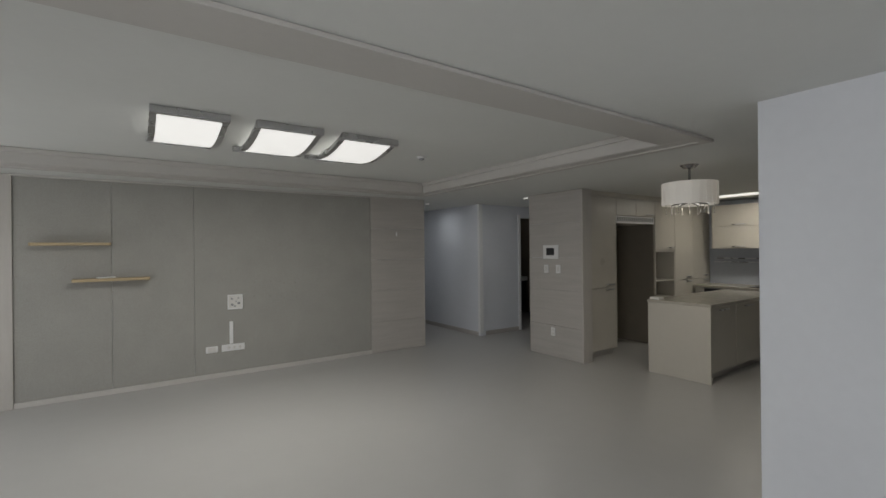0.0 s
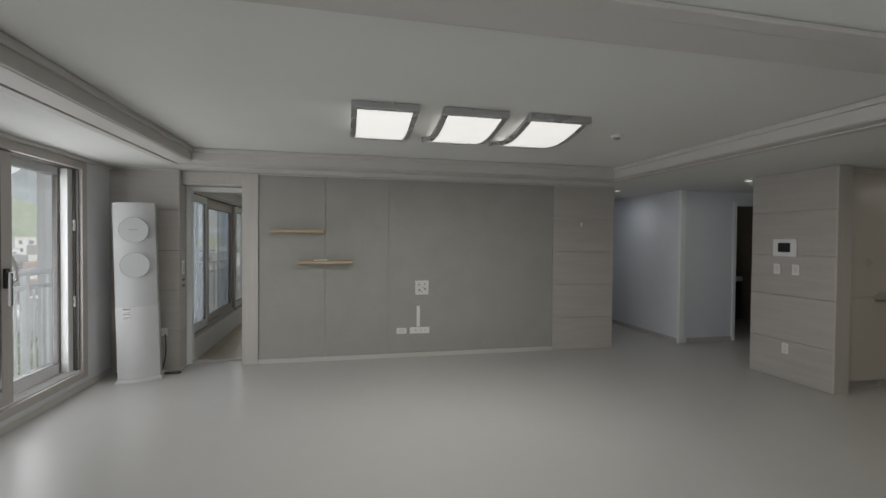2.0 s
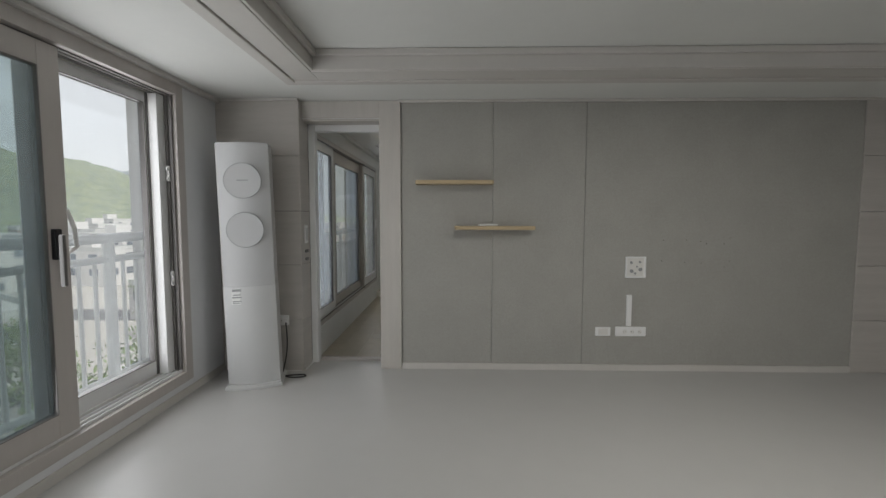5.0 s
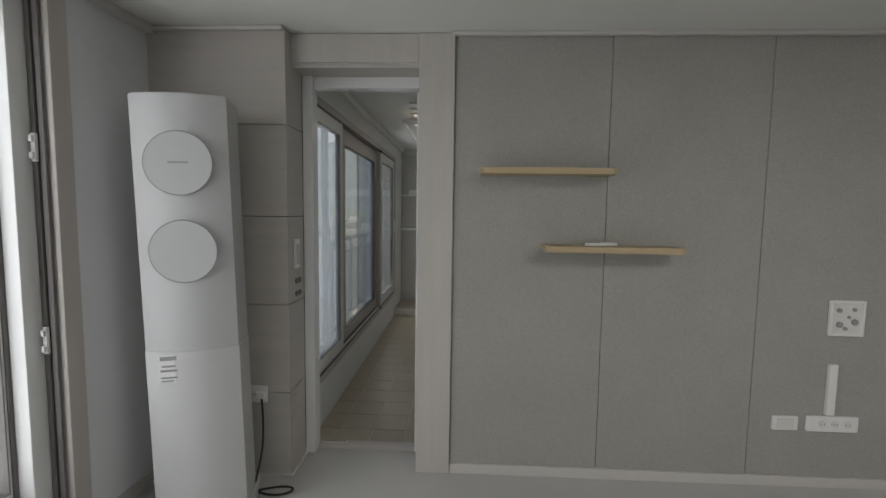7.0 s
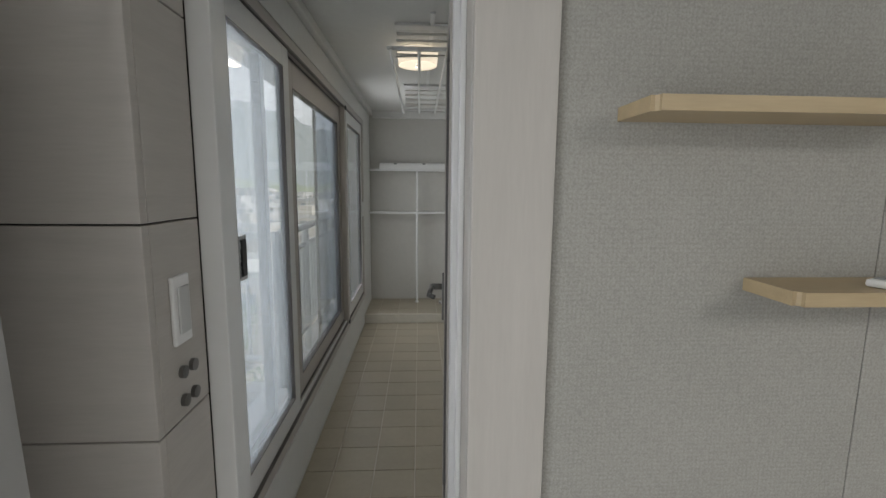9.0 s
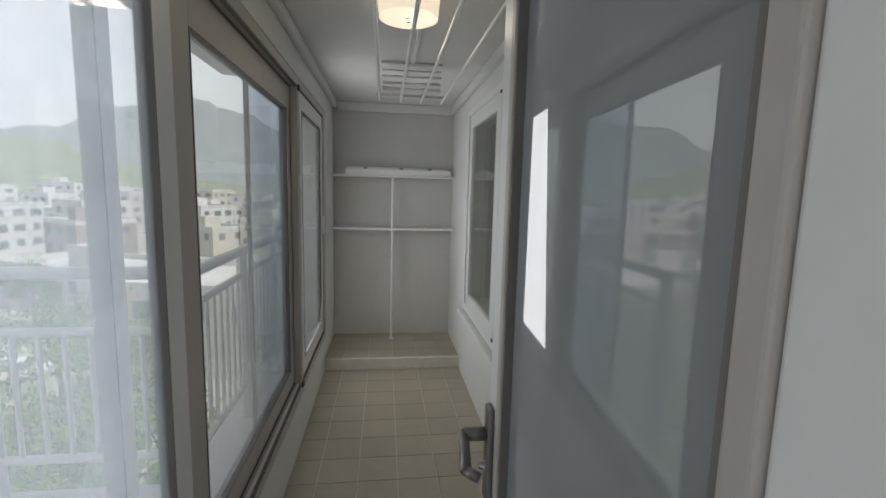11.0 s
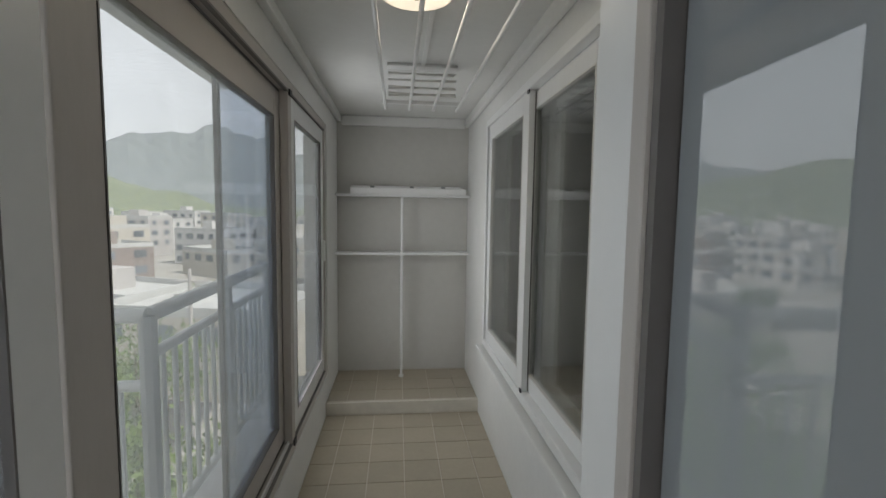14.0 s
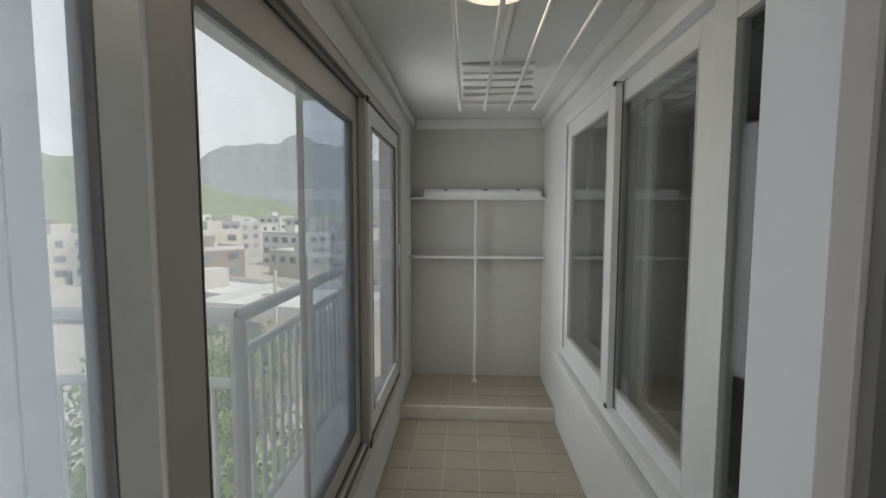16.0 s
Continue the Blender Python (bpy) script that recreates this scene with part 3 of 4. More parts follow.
for a, b in ((-0.27, 0.19), (0.36, 0.84), (0.99, 1.48)):
    ceiling_panel(a, b)
sm = thing("smoke_detector", (2.0, 3.98, H + 0.12), "small white round smoke detector on the ceiling", "smoke detector")
part("base", R((2.0, 3.98, H + 0.10), (2.0, 3.98, H + 0.119), 0.05, 24), M_WHITE, sm, smooth=False)
part("sensor", R((2.0, 3.98, H + 0.085), (2.0, 3.98, H + 0.10), 0.022, 20, 0.03), M_SHADOWLINE, sm)
# the third fitting is made up, to go with the hall fill light
for lx, ly in ((4.74, 5.26), (3.85, 6.75), (4.1, 7.3)):
    dl = thing("downlight", (lx, ly, H), "small white recessed downlight", "downlight", "hall downlights")
    part("rim", R((lx, ly, H - 0.012), (lx, ly, H - 0.001), 0.045, 20), M_WHITE, dl)
    part("lens", R((lx, ly, H - 0.016), (lx, ly, H - 0.0125), 0.032, 20), M_STRIP, dl)


def wall_shelf(x0, x1, zt):
    t = thing("wall_shelf", ((x0 + x1) / 2, 6.36, zt), "light oak floating wall shelf with rounded corners", "shelf", "pair of wall shelves")
    bm = B(x0, x1, 6.2, 6.358, zt - 0.030, zt, bevel=0.0)
    ed = [e for e in bm.edges if abs(e.verts[0].co.z - e.verts[1].co.z) > 0.01 and e.verts[0].co.y < 6.25]
    bmesh.ops.bevel(bm, geom=ed, offset=0.015, segments=3, affect="EDGES")
    part("board", bm, M_OAK, t)


wall_shelf(-1.215, -0.555, 1.668)
wall_shelf(-0.885, -0.205, 1.283)
rm = thing("remote_control", (-0.6, 6.27, 1.283), "white remote control lying on the shelf", "remote control")
rm.rotation_euler = (0, 0, radians(22))
part("body", join((-0.085, 0.085, -0.022, 0.022, 0.001, 0.018), bevel=0.007), M_WHITE, rm, local=True)
part("screen", join((-0.07, -0.02, -0.014, 0.014, 0.0181, 0.020)), M_SHADOWLINE, rm, local=True)

# sockets, box and duct on the fabric wall
bx = thing("wall_outlet_box", (0.69, 6.358, 0.92), "open white wall outlet box", "outlet")
part("frame", ring(bmesh.new(), "y", 6.342, 6.359, 0.606, 0.782, 0.83, 1.017, 0.014), M_WHITE, bx)
part("plate", B(0.62, 0.768, 6.352, 6.359, 0.844, 1.003), M_PLATE, bx)
for px, pz, s in ((0.655, 0.965, 0.012), (0.73, 0.97, 0.010), (0.66, 0.89, 0.016), (0.69, 0.87, 0.010), (0.735, 0.905, 0.016), (0.705, 0.93, 0.008)):
    part("connector", R((px, 6.351, pz), (px, 6.344, pz), s, 12), M_SHADOWLINE, bx)
dc = thing("cable_duct", (0.65, 6.358, 0.41), "short white vertical cable duct", "cable duct")
part("cover", B(0.625, 0.668, 6.338, 6.359, 0.405, 0.68, bevel=0.004), M_WHITE, dc)


def plate(name, x0, x1, z0, z1, label, holes, y=6.358):
    t = thing(name, ((x0 + x1) / 2, y, (z0 + z1) / 2), label, "outlet")
    part("plate", B(x0, x1, y - 0.012, y + 0.001, z0, z1, bevel=0.004), M_WHITE, t)
    for hx, hz in holes:
        s = part("socket", R((hx, y - 0.0125, hz), (hx, y - 0.015, hz), 0.019, 20), M_PLATE, t)
        part("hole", join((hx - 0.010, hx - 0.006, y - 0.017, y - 0.0152, hz - 0.002, hz + 0.002), (hx + 0.006, hx + 0.010, y - 0.017, y - 0.0152, hz - 0.002, hz + 0.002)), M_BLACK, s)
    return t


pw = plate("wall_switch", 0.36, 0.492, 0.314, 0.392, "white wall switch plate with one rocker", ())
part("rocker", B(0.385, 0.467, 6.342, 6.346, 0.326, 0.38, bevel=0.003), M_PLATE, pw)
plate("wall_socket", 0.535, 0.80, 0.312, 0.397, "wide white wall socket plate with three sockets", ((0.615, 0.355), (0.68, 0.355), (0.745, 0.355)))
plate("wall_socket", -2.43, -2.335, 0.41, 0.50, "white double wall socket behind the air conditioner", ((-2.405, 0.455), (-2.36, 0.455)), y=6.274)
hk = thing("wall_hook", (3.02, 6.35, 1.79), "small white adhesive hook", "hook")
part("hook", B(3.0, 3.02, 6.336, 6.351, 1.77, 1.83, bevel=0.004), M_WHITE, hk)
nh = tagged(thing("nail_holes", (1.2, 6.359, 1.2), "small dark screw holes in the fabric wall", "screw holes"), kind="stuff")
bm = bmesh.new()
for hx, hz in ((0.93, 1.16), (1.13, 1.16), (1.25, 1.15), (1.5, 1.18), (1.3, 1.13), (0.92, 0.98), (1.12, 0.97), (1.26, 0.96), (1.46, 0.93), (1.5, 0.98), (1.45, 1.13)):
    rod(bm, (hx, 6.3605, hz), (hx, 6.3585, hz), 0.004, 8)
part("holes", bm, M_GROOVE, nh)

# switch and rosettes on the column side
ss = thing("wall_switch", (-2.21, 6.40, 1.2), "tall white light switch on the column side", "switch")
part("plate", B(-2.2125, -2.203, 6.352, 6.425, 1.125, 1.285, bevel=0.004), M_WHITE, ss)
part("rocker", B(-2.2028, -2.197, 6.366, 6.412, 1.15, 1.26, bevel=0.003), M_WHITE2, ss)
ro = thing("cable_grommets", (-2.21, 6.40, 1.0), "four small round metal grommets on the column side", "grommets")
for yy in (6.382, 6.428):
    for zz in (0.985, 1.055):
        part("grommet", R((-2.2128, yy, zz), (-2.203, yy, zz), 0.015, 18), M_DARKMETAL, ro)

# ---- standing air conditioner ----
ac = thing("air_conditioner", (-2.52, 6.03, 0), "tall white floor-standing air conditioner with two round fronts", "air conditioner")
ac.rotation_euler = (0, radians(-1.4), radians(15))
ac.scale = (1.02, 1.02, 1.02)


def rounded(w, d, z0, z1, bow, r, n=8):
    """An upright body w wide and d deep with a bowed front (towards -y)."""
    bm = bmesh.new()
    out = []
    for i in range(n + 1):
        u = i / n
        x = -w / 2 + w * u
        out.append((x, -d / 2 - bow * math.sin(math.pi * u)))
    out += [(w / 2, d / 2 - r), (w / 2 - r, d / 2), (-w / 2 + r, d / 2), (-w / 2, d / 2 - r)]
    lo = [bm.verts.new((x, y, z0)) for x, y in out]
    hi = [bm.verts.new((x, y, z1)) for x, y in out]
    m = len(out)
    for i in range(m):
        bm.faces.new((lo[i], lo[(i + 1) % m], hi[(i + 1) % m], hi[i]))
    bm.faces.new(lo[::-1])
    bm.faces.new(hi)
    bmesh.ops.recalc_face_normals(bm, faces=bm.faces)
    return bm


def soft(bm, z, off):
    ed = [e for e in bm.edges if abs(e.verts[0].co.z - z) < 1e-4 and abs(e.verts[1].co.z - z) < 1e-4]
    bmesh.ops.bevel(bm, geom=ed, offset=off, segments=3, affect="EDGES")
    return bm


part("lower_body", rounded(0.38, 0.25, 0.035, 0.80, 0.045, 0.05, 24), M_WHITE2, ac, local=True)
part("upper_body", soft(rounded(0.375, 0.25, 0.801, 1.895, 0.043, 0.05, 24), 1.895, 0.006), M_ACUP, ac, local=True)
part("base_plate", soft(rounded(0.42, 0.34, 0.0, 0.034, 0.04, 0.04), 0.034, 0.012), M_WHITE2, ac, local=True)
for zz in (1.605, 1.235):
    d = part("round_front", R((0, -0.125, zz), (0, -0.173, zz), 0.130, 48), M_ACUP, ac, "flat round white fan cover", local=True)
    bm = bmesh.new()
    ns = 48
    for k in range(ns):
        a0, a1 = 2 * math.pi * k / ns, 2 * math.pi * (k + 1) / ns
        rod(bm, (0.1315 * math.cos(a0), -0.171, zz + 0.1315 * math.sin(a0)), (0.1315 * math.cos(a1), -0.171, zz + 0.1315 * math.sin(a1)), 0.003, 6)
    part("seam", bm, M_SHADOWLINE, d, "thin grey seam", local=True)
part("logo_bar", B(-0.04, 0.04, -0.1735, -0.1722, 1.604, 1.613), M_SHADOWLINE, ac, "small grey maker's mark", local=True)
lb = part("energy_label", B(-0.125, -0.045, -0.164, -0.158, 0.665, 0.79), M_WHITE, ac, "white paper energy labels", local=True)
for zz, hh, x0, x1 in ((0.765, 0.018, -0.12, -0.055), (0.735, 0.008, -0.115, -0.06), (0.715, 0.01, -0.12, -0.05), (0.685, 0.008, -0.118, -0.055), (0.672, 0.006, -0.118, -0.07)):
    part("label_line", B(x0, x1, -0.1655, -0.1642, zz, zz + hh), M_SHADOWLINE, lb, local=True)
cb = thing("power_cable", (-2.3, 6.2, 0), "black power cable from the socket looping on the floor", "cable")
cu = bpy.data.curves.new("power_cable", "CURVE")
cu.dimensions, cu.bevel_depth, cu.bevel_resolution = "3D", 0.0055, 2
sp = cu.splines.new("NURBS")
cpts = [(-2.36, 6.25, 0.45), (-2.34, 6.22, 0.40), (-2.32, 6.2, 0.2), (-2.36, 6.15, 0.03), (-2.33, 6.1, 0.007), (-2.2, 6.08, 0.007), (-2.13, 6.14, 0.007), (-2.2, 6.18, 0.007), (-2.32, 6.13, 0.007), (-2.42, 6.05, 0.02)]
sp.points.add(len(cpts) - 1)
for p, c in zip(sp.points, cpts):
    p.co = (*c, 1)
sp.use_endpoint_u, sp.order_u = True, 4
tmp = bpy.data.objects.new("tmp", cu)
me = bpy.data.meshes.new_from_object(tmp)
bpy.data.objects.remove(tmp)
bm = bmesh.new()
bm.from_mesh(me)
part("cord", bm, M_RUBBER, cb, smooth=True)
part("plug", B(-2.385, -2.34, 6.235, 6.262, 0.44, 0.475, bevel=0.006), M_WHITE, cb)

# ---- kitchen column, kitchen ----
vp = thing("video_intercom", (4.6, 4.63, 1.5), "white video intercom panel with a dark screen", "intercom")
part("body", B(4.575, 4.599, 4.49, 4.765, 1.405, 1.605, bevel=0.006), M_WHITE, vp)
part("screen", B(4.572, 4.5745, 4.555, 4.70, 1.455, 1.56), M_BLACK, vp)
for yy in (4.72, 4.50):
    sw = thing("wall_switch", (4.6, yy, 1.25), "white light switch under the intercom", "switch", "switches on the column")
    part("plate", B(4.588, 4.599, yy - 0.04, yy + 0.04, 1.20, 1.32, bevel=0.004), M_WHITE, sw)
    part("rocker", B(4.583, 4.5878, yy - 0.02, yy + 0.02, 1.225, 1.295, bevel=0.002), M_PLATE, sw)
sk = thing("wall_socket", (4.6, 4.6, 0.36), "white wall socket low on the column", "outlet")
part("plate", B(4.588, 4.599, 4.565, 4.64, 0.30, 0.42, bevel=0.004), M_WHITE, sk)
for zz in (0.335, 0.385):
    part("socket", R((4.5878, 4.602, zz), (4.584, 4.602, zz), 0.02, 16), M_PLATE, sk)


def cabinet(name, x0, x1, y0, y1, z0, z1, doors, label, face="y", mat=M_CAB, group="kitchen cabinets"):
    """A cabinet unit whose doors (each u0, u1, z0, z1, handle z) lie on its -y or -x face."""
    t = thing(name, ((x0 + x1) / 2, (y0 + y1) / 2, z0), label, "cabinet", group)
    part("body", B(x0, x1, y0, y1, z0, z1), mat, t)
    for u0, u1, a, b, hz in doors:
        if face == "y":
            d = part("door", B(u0 + 0.002, u1 - 0.002, y0 - 0.02, y0 - 0.001, a + 0.002, b - 0.002, bevel=0.003), mat, t)
            if hz:
                part("handle", B(u1 - 0.24, u1 - 0.06, y0 - 0.042, y0 - 0.021, hz, hz + 0.014, bevel=0.003), M_STEEL, d)
        else:
            d = part("door", B(x0 - 0.02, x0 - 0.001, u0 + 0.002, u1 - 0.002, a + 0.002, b - 0.002, bevel=0.003), mat, t)
            if hz:
                c = (u0 + u1) / 2
                part("handle", B(x0 - 0.042, x0 - 0.021, c - 0.1, c + 0.1, hz, hz + 0.014, bevel=0.003), M_STEEL, d)
    return t


cabinet("tall_cabinet", 4.80, 5.46, 4.17, 4.855, 0.1, 2.29, ((4.80, 5.46, 0.1, 0.985, 0.95), (4.80, 5.46, 0.985, 2.29, 1.02)), "cream tall kitchen cabinet with two doors")
cabinet("fridge_top_cabinet", 5.462, 6.49, 4.17, 4.855, 2.03, 2.29, ((5.462, 5.97, 2.03, 2.29, 0), (5.97, 6.49, 2.03, 2.29, 2.06)), "cream cabinet over the empty fridge niche")
gv = thing("vent_grille", (5.97, 4.17, 1.93), "white slotted vent grille over the fridge niche", "vent")
part("frame", B(5.47, 6.48, 4.16, 4.18, 1.92, 2.028), M_WHITE, gv)
for i in range(18):
    part("slot", B(5.50 + i * 0.054, 5.53 + i * 0.054, 4.154, 4.159, 1.95, 2.01), M_SHADOWLINE, gv)
solid("wall_fridge_niche", join((5.47, 6.48, 4.80, 4.855, 0, 1.92), (6.462, 6.488, 4.17, 4.80, 0, 1.92)), M_DARKIN, "dark back of the empty fridge niche", "niche")
cabinet("oven_cabinet", 6.49, 7.09, 4.17, 4.855, 0.1, 0.72, ((6.49, 7.09, 0.1, 0.72, 0),), "cream lower cabinet below the open niches")
cabinet("oven_top_cabinet", 6.49, 7.09, 4.17, 4.855, 1.50, 2.29, ((6.49, 7.09, 1.50, 2.29, 1.54),), "cream upper cabinet above the open niches")
nic = thing("open_niche_shelf", (6.8, 4.5, 0.72), "open dark niche shelf for small appliances", "shelf")
part("back", B(6.49, 7.09, 4.80, 4.855, 0.72, 1.5), M_DARKIN, nic)
for a in (0.722, 1.0, 1.478):
    part("board", B(6.51, 7.07, 4.16, 4.8, a, a + 0.02), M_CAB, nic)
for a in (6.49, 7.07):
    part("side", B(a, a + 0.02, 4.155, 4.8, 0.722, 1.498), M_CAB, nic)
cabinet("pantry_cabinet", 7.092, 8.29, 4.17, 4.855, 0.1, 2.29, ((7.092, 7.69, 0.1, 1.0, 0.96), (7.69, 8.29, 0.1, 1.0, 0.96), (7.092, 7.69, 1.0, 2.29, 1.04), (7.69, 8.29, 1.0, 2.29, 1.04)), "cream tall pantry cabinet with four doors")
solid("trim_cabinet_top", join((4.80, 8.29, 4.15, 4.855, 2.292, H - 0.002)), M_CAB, "cream filler over the tall cabinets", "trim")
solid("trim_plinth", join((4.80, 5.46, 4.23, 4.85, 0, 0.098), (6.49, 8.29, 4.23, 4.85, 0, 0.098)), M_CASE, "recessed plinth under the cabinets", "plinth")
cabinet("wall_cabinet", 7.95, 8.295, 1.4, 3.95, 1.52, 2.26, ((3.1, 3.95, 1.89, 2.26, 1.92), (3.1, 3.95, 1.52, 1.885, 1.55), (2.25, 3.1, 1.89, 2.26, 1.92), (2.25, 3.1, 1.52, 1.885, 1.55), (1.4, 2.25, 1.52, 2.26, 0)), "cream wall cabinets with steel handles", "x")
cabinet("base_cabinet", 7.68, 8.295, 1.4, 4.12, 0.1, 0.86, ((3.3, 4.1, 0.1, 0.86, 0.8), (2.5, 3.3, 0.1, 0.86, 0.8), (1.4, 2.5, 0.1, 0.86, 0.8)), "cream base cabinets under the stone worktop", "x")
wk = thing("worktop", (7.9, 2.8, 0.86), "beige stone kitchen worktop", "worktop")
part("slab", B(7.65, 8.295, 1.4, 4.14, 0.862, 0.90, bevel=0.004), M_STONE, wk)
ck = thing("cooktop", (7.9, 3.0, 0.9), "black glass cooktop with pan supports", "cooktop")
part("glass", B(7.7, 8.2, 2.6, 3.3, 0.9005, 0.912, bevel=0.003), M_BLACK, ck)
for a in (2.8, 3.1):
    part("burner", R((7.95, a, 0.912), (7.95, a, 0.94), 0.09, 20), M_DARKMETAL, ck)
ov = thing("oven", (7.66, 3.5, 0.6), "black built-in oven front", "oven")
part("front", B(7.64, 7.657, 3.32, 3.95, 0.74, 0.85, bevel=0.003), M_BLACK, ov)
solid("wall_splashback", B(8.28, 8.298, 1.4, 4.14, 0.9, 1.52), M_SPLASH, "grey glossy splashback", "splashback")
hr = thing("utensil_rail", (8.25, 3.6, 1.3), "steel utensil rail on the splashback", "rail")
part("rail", R((8.22, 3.2, 1.35), (8.22, 4.0, 1.35), 0.01), M_STEEL, hr)
part("shelf", B(8.12, 8.279, 3.2, 4.0, 1.28, 1.29), M_STEEL, hr)
ks = thing("kitchen_ceiling_light", (7.35, 2.9, H), "long lit white strip lamp on the kitchen ceiling", "ceiling lamp")
part("body", B(7.27, 7.43, 2.2, 3.6, H - 0.022, H - 0.001, bevel=0.004), M_STRIP, ks)

isl = thing("kitchen_island", (5.9, 3.0, 0), "cream kitchen island with side panel and drawers", "kitchen island")
part("end_panel", B(4.95, 4.99, 2.63, 3.37, 0, 0.868, bevel=0.003), M_CAB, isl)
part("body", B(4.99, 7.0, 2.68, 3.33, 0.1, 0.868), M_CAB, isl)
part("plinth", B(4.99, 7.0, 2.75, 3.28, 0, 0.1), M_CASE, isl)
for a in (5.0, 5.67, 6.34):
    d = part("drawer_front", B(a, a + 0.66, 2.66, 2.678, 0.11, 0.865, bevel=0.003), M_CAB, isl)
    part("handle", B(a + 0.22, a + 0.44, 2.635, 2.659, 0.81, 0.825, bevel=0.003), M_STEEL, d)
it = thing("island_worktop", (5.9, 3.0, 0.87), "beige stone worktop on the island", "worktop")
part("slab", B(4.945, 7.02, 2.62, 3.38, 0.87, 0.905, bevel=0.004), M_STONE, it)
so = thing("island_socket", (5.0, 3.3, 0.905), "small white pop-up socket on the worktop", "outlet")
part("body", B(4.97, 5.09, 3.24, 3.36, 0.906, 0.935, bevel=0.006), M_PLATE, so)

ch = thing("chandelier", (4.13, 2.44, H), "drum chandelier with a white fabric shade and crystal drops", "chandelier")
part("canopy", R((4.13, 2.44, H - 0.035), (4.13, 2.44, H - 0.001), 0.05, 24, 0.085), M_CHROME, ch)
part("stem", R((4.13, 2.44, 2.1), (4.13, 2.44, H - 0.03), 0.012), M_CHROME, ch)
bm = bmesh.new()
bmesh.ops.create_cone(bm, cap_ends=False, segments=48, radius1=0.245, radius2=0.245, depth=0.215, matrix=Matrix.Translation((4.13, 2.44, 2.075)))
bmesh.ops.solidify(bm, geom=bm.faces[:], thickness=0.006)
part("shade", bm, M_SHADE, ch, "lit white fabric shade")
for k in range(6):
    a = k * math.pi / 3
    c, s = math.cos(a), math.sin(a)
    arm = part("arm", R((4.13, 2.44, 2.0), (4.13 + 0.16 * c, 2.44 + 0.16 * s, 1.97), 0.007), M_CHROME, ch)
    part("bulb", R((4.13 + 0.16 * c, 2.44 + 0.16 * s, 1.98), (4.13 + 0.16 * c, 2.44 + 0.16 * s, 2.05), 0.014, 10, 0.006), M_STRIP, arm)
for k in range(14):
    a = k * math.pi / 7
    r_ = 0.21 if k % 2 else 0.16
    c, s = 4.13 + r_ * math.cos(a), 2.44 + r_ * math.sin(a)
    bm = R((c, s, 1.90), (c, s, 1.97), 0.002, 5)
    bmesh.ops.create_icosphere(bm, subdivisions=1, radius=0.007, matrix=Matrix.Translation((c, s, 1.885)))
    part("crystal_drop", bm, M_CRYSTAL, ch)
for k in range(24):
    a = k * math.pi / 12
    part("shade_fold", R((4.13 + 0.247 * math.cos(a), 2.44 + 0.247 * math.sin(a), 1.97), (4.13 + 0.247 * math.cos(a), 2.44 + 0.247 * math.sin(a), 2.18), 0.002, 6), M_SHADE, ch)

# ---- balcony structure ----
BF, BC = -0.10, 2.42
bfl = thing("floor_balcony", (-1.67, 8.6, BF), "beige square tiles with pale grout on the balcony floor", "tiled floor", kind="structure")
part("grout_bed", B(-2.36, -1.04, 6.6, 10.46, BF - 0.1, BF - 0.004), M_GROUT, bfl)
pf = thing("floor_platform", (-1.67, 10.85, 0.0), "raised tiled step with a pale edge at the balcony end", "tiled step", kind="structure")
part("bed", B(-2.36, -1.04, 10.47, 11.2, BF - 0.1, -0.006), M_GROUT, pf)
part("edge", B(-2.30, -1.06, 10.445, 10.485, BF, 0.004, bevel=0.004), M_GROUT, pf, "pale edge trim")
solid("ceiling_balcony", B(-2.6, -0.9, 6.601, 11.4, BC, BC + 0.15), M_BALC, "white painted balcony ceiling", "ceiling")
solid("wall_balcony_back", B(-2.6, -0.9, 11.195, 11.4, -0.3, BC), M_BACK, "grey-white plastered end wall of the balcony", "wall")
WY0, WY1, WZ0, WZ1 = 7.70, 10.18, 0.555, 2.205
solid("wall_balcony_right", join((-1.06, -0.88, 6.60, WY0, -0.3, BC), (-1.06, -0.88, WY1, 11.195, -0.3, BC), (-1.06, -0.88, WY0, WY1, -0.3, WZ0), (-1.06, -0.88, WY0, WY1, WZ1, BC)), M_BALC, "white painted balcony wall round the room window", "wall")
solid("wall_balcony_left", join((-2.46, -2.295, 6.75, 10.56, -0.3, 0.20), (-2.46, -2.295, 10.56, 11.195, -0.3, BC), (-2.46, -2.295, 6.75, 10.56, 2.215, BC), (-2.46, -2.295, 6.60, 6.78, 0.20, 2.215)), M_BALC, "white painted low wall under the balcony windows", "wall")
solid("trim_balcony_cornice", join((-1.10, -1.061, 6.62, 11.19, 2.34, BC - 0.001), (-2.294, -2.25, 6.62, 11.19, 2.36, BC - 0.001), (-2.25, -1.10, 11.15, 11.194, 2.33, BC - 0.001), bevel=0.012), M_BALC, "white plaster cornice on the balcony", "cornice")
solid("trim_balcony_sill", join((-1.13, -1.058, WY0 - 0.08, WY1 + 0.06, 0.49, 0.535), bevel=0.008), M_BALC, "white painted sill under the room window", "sill")

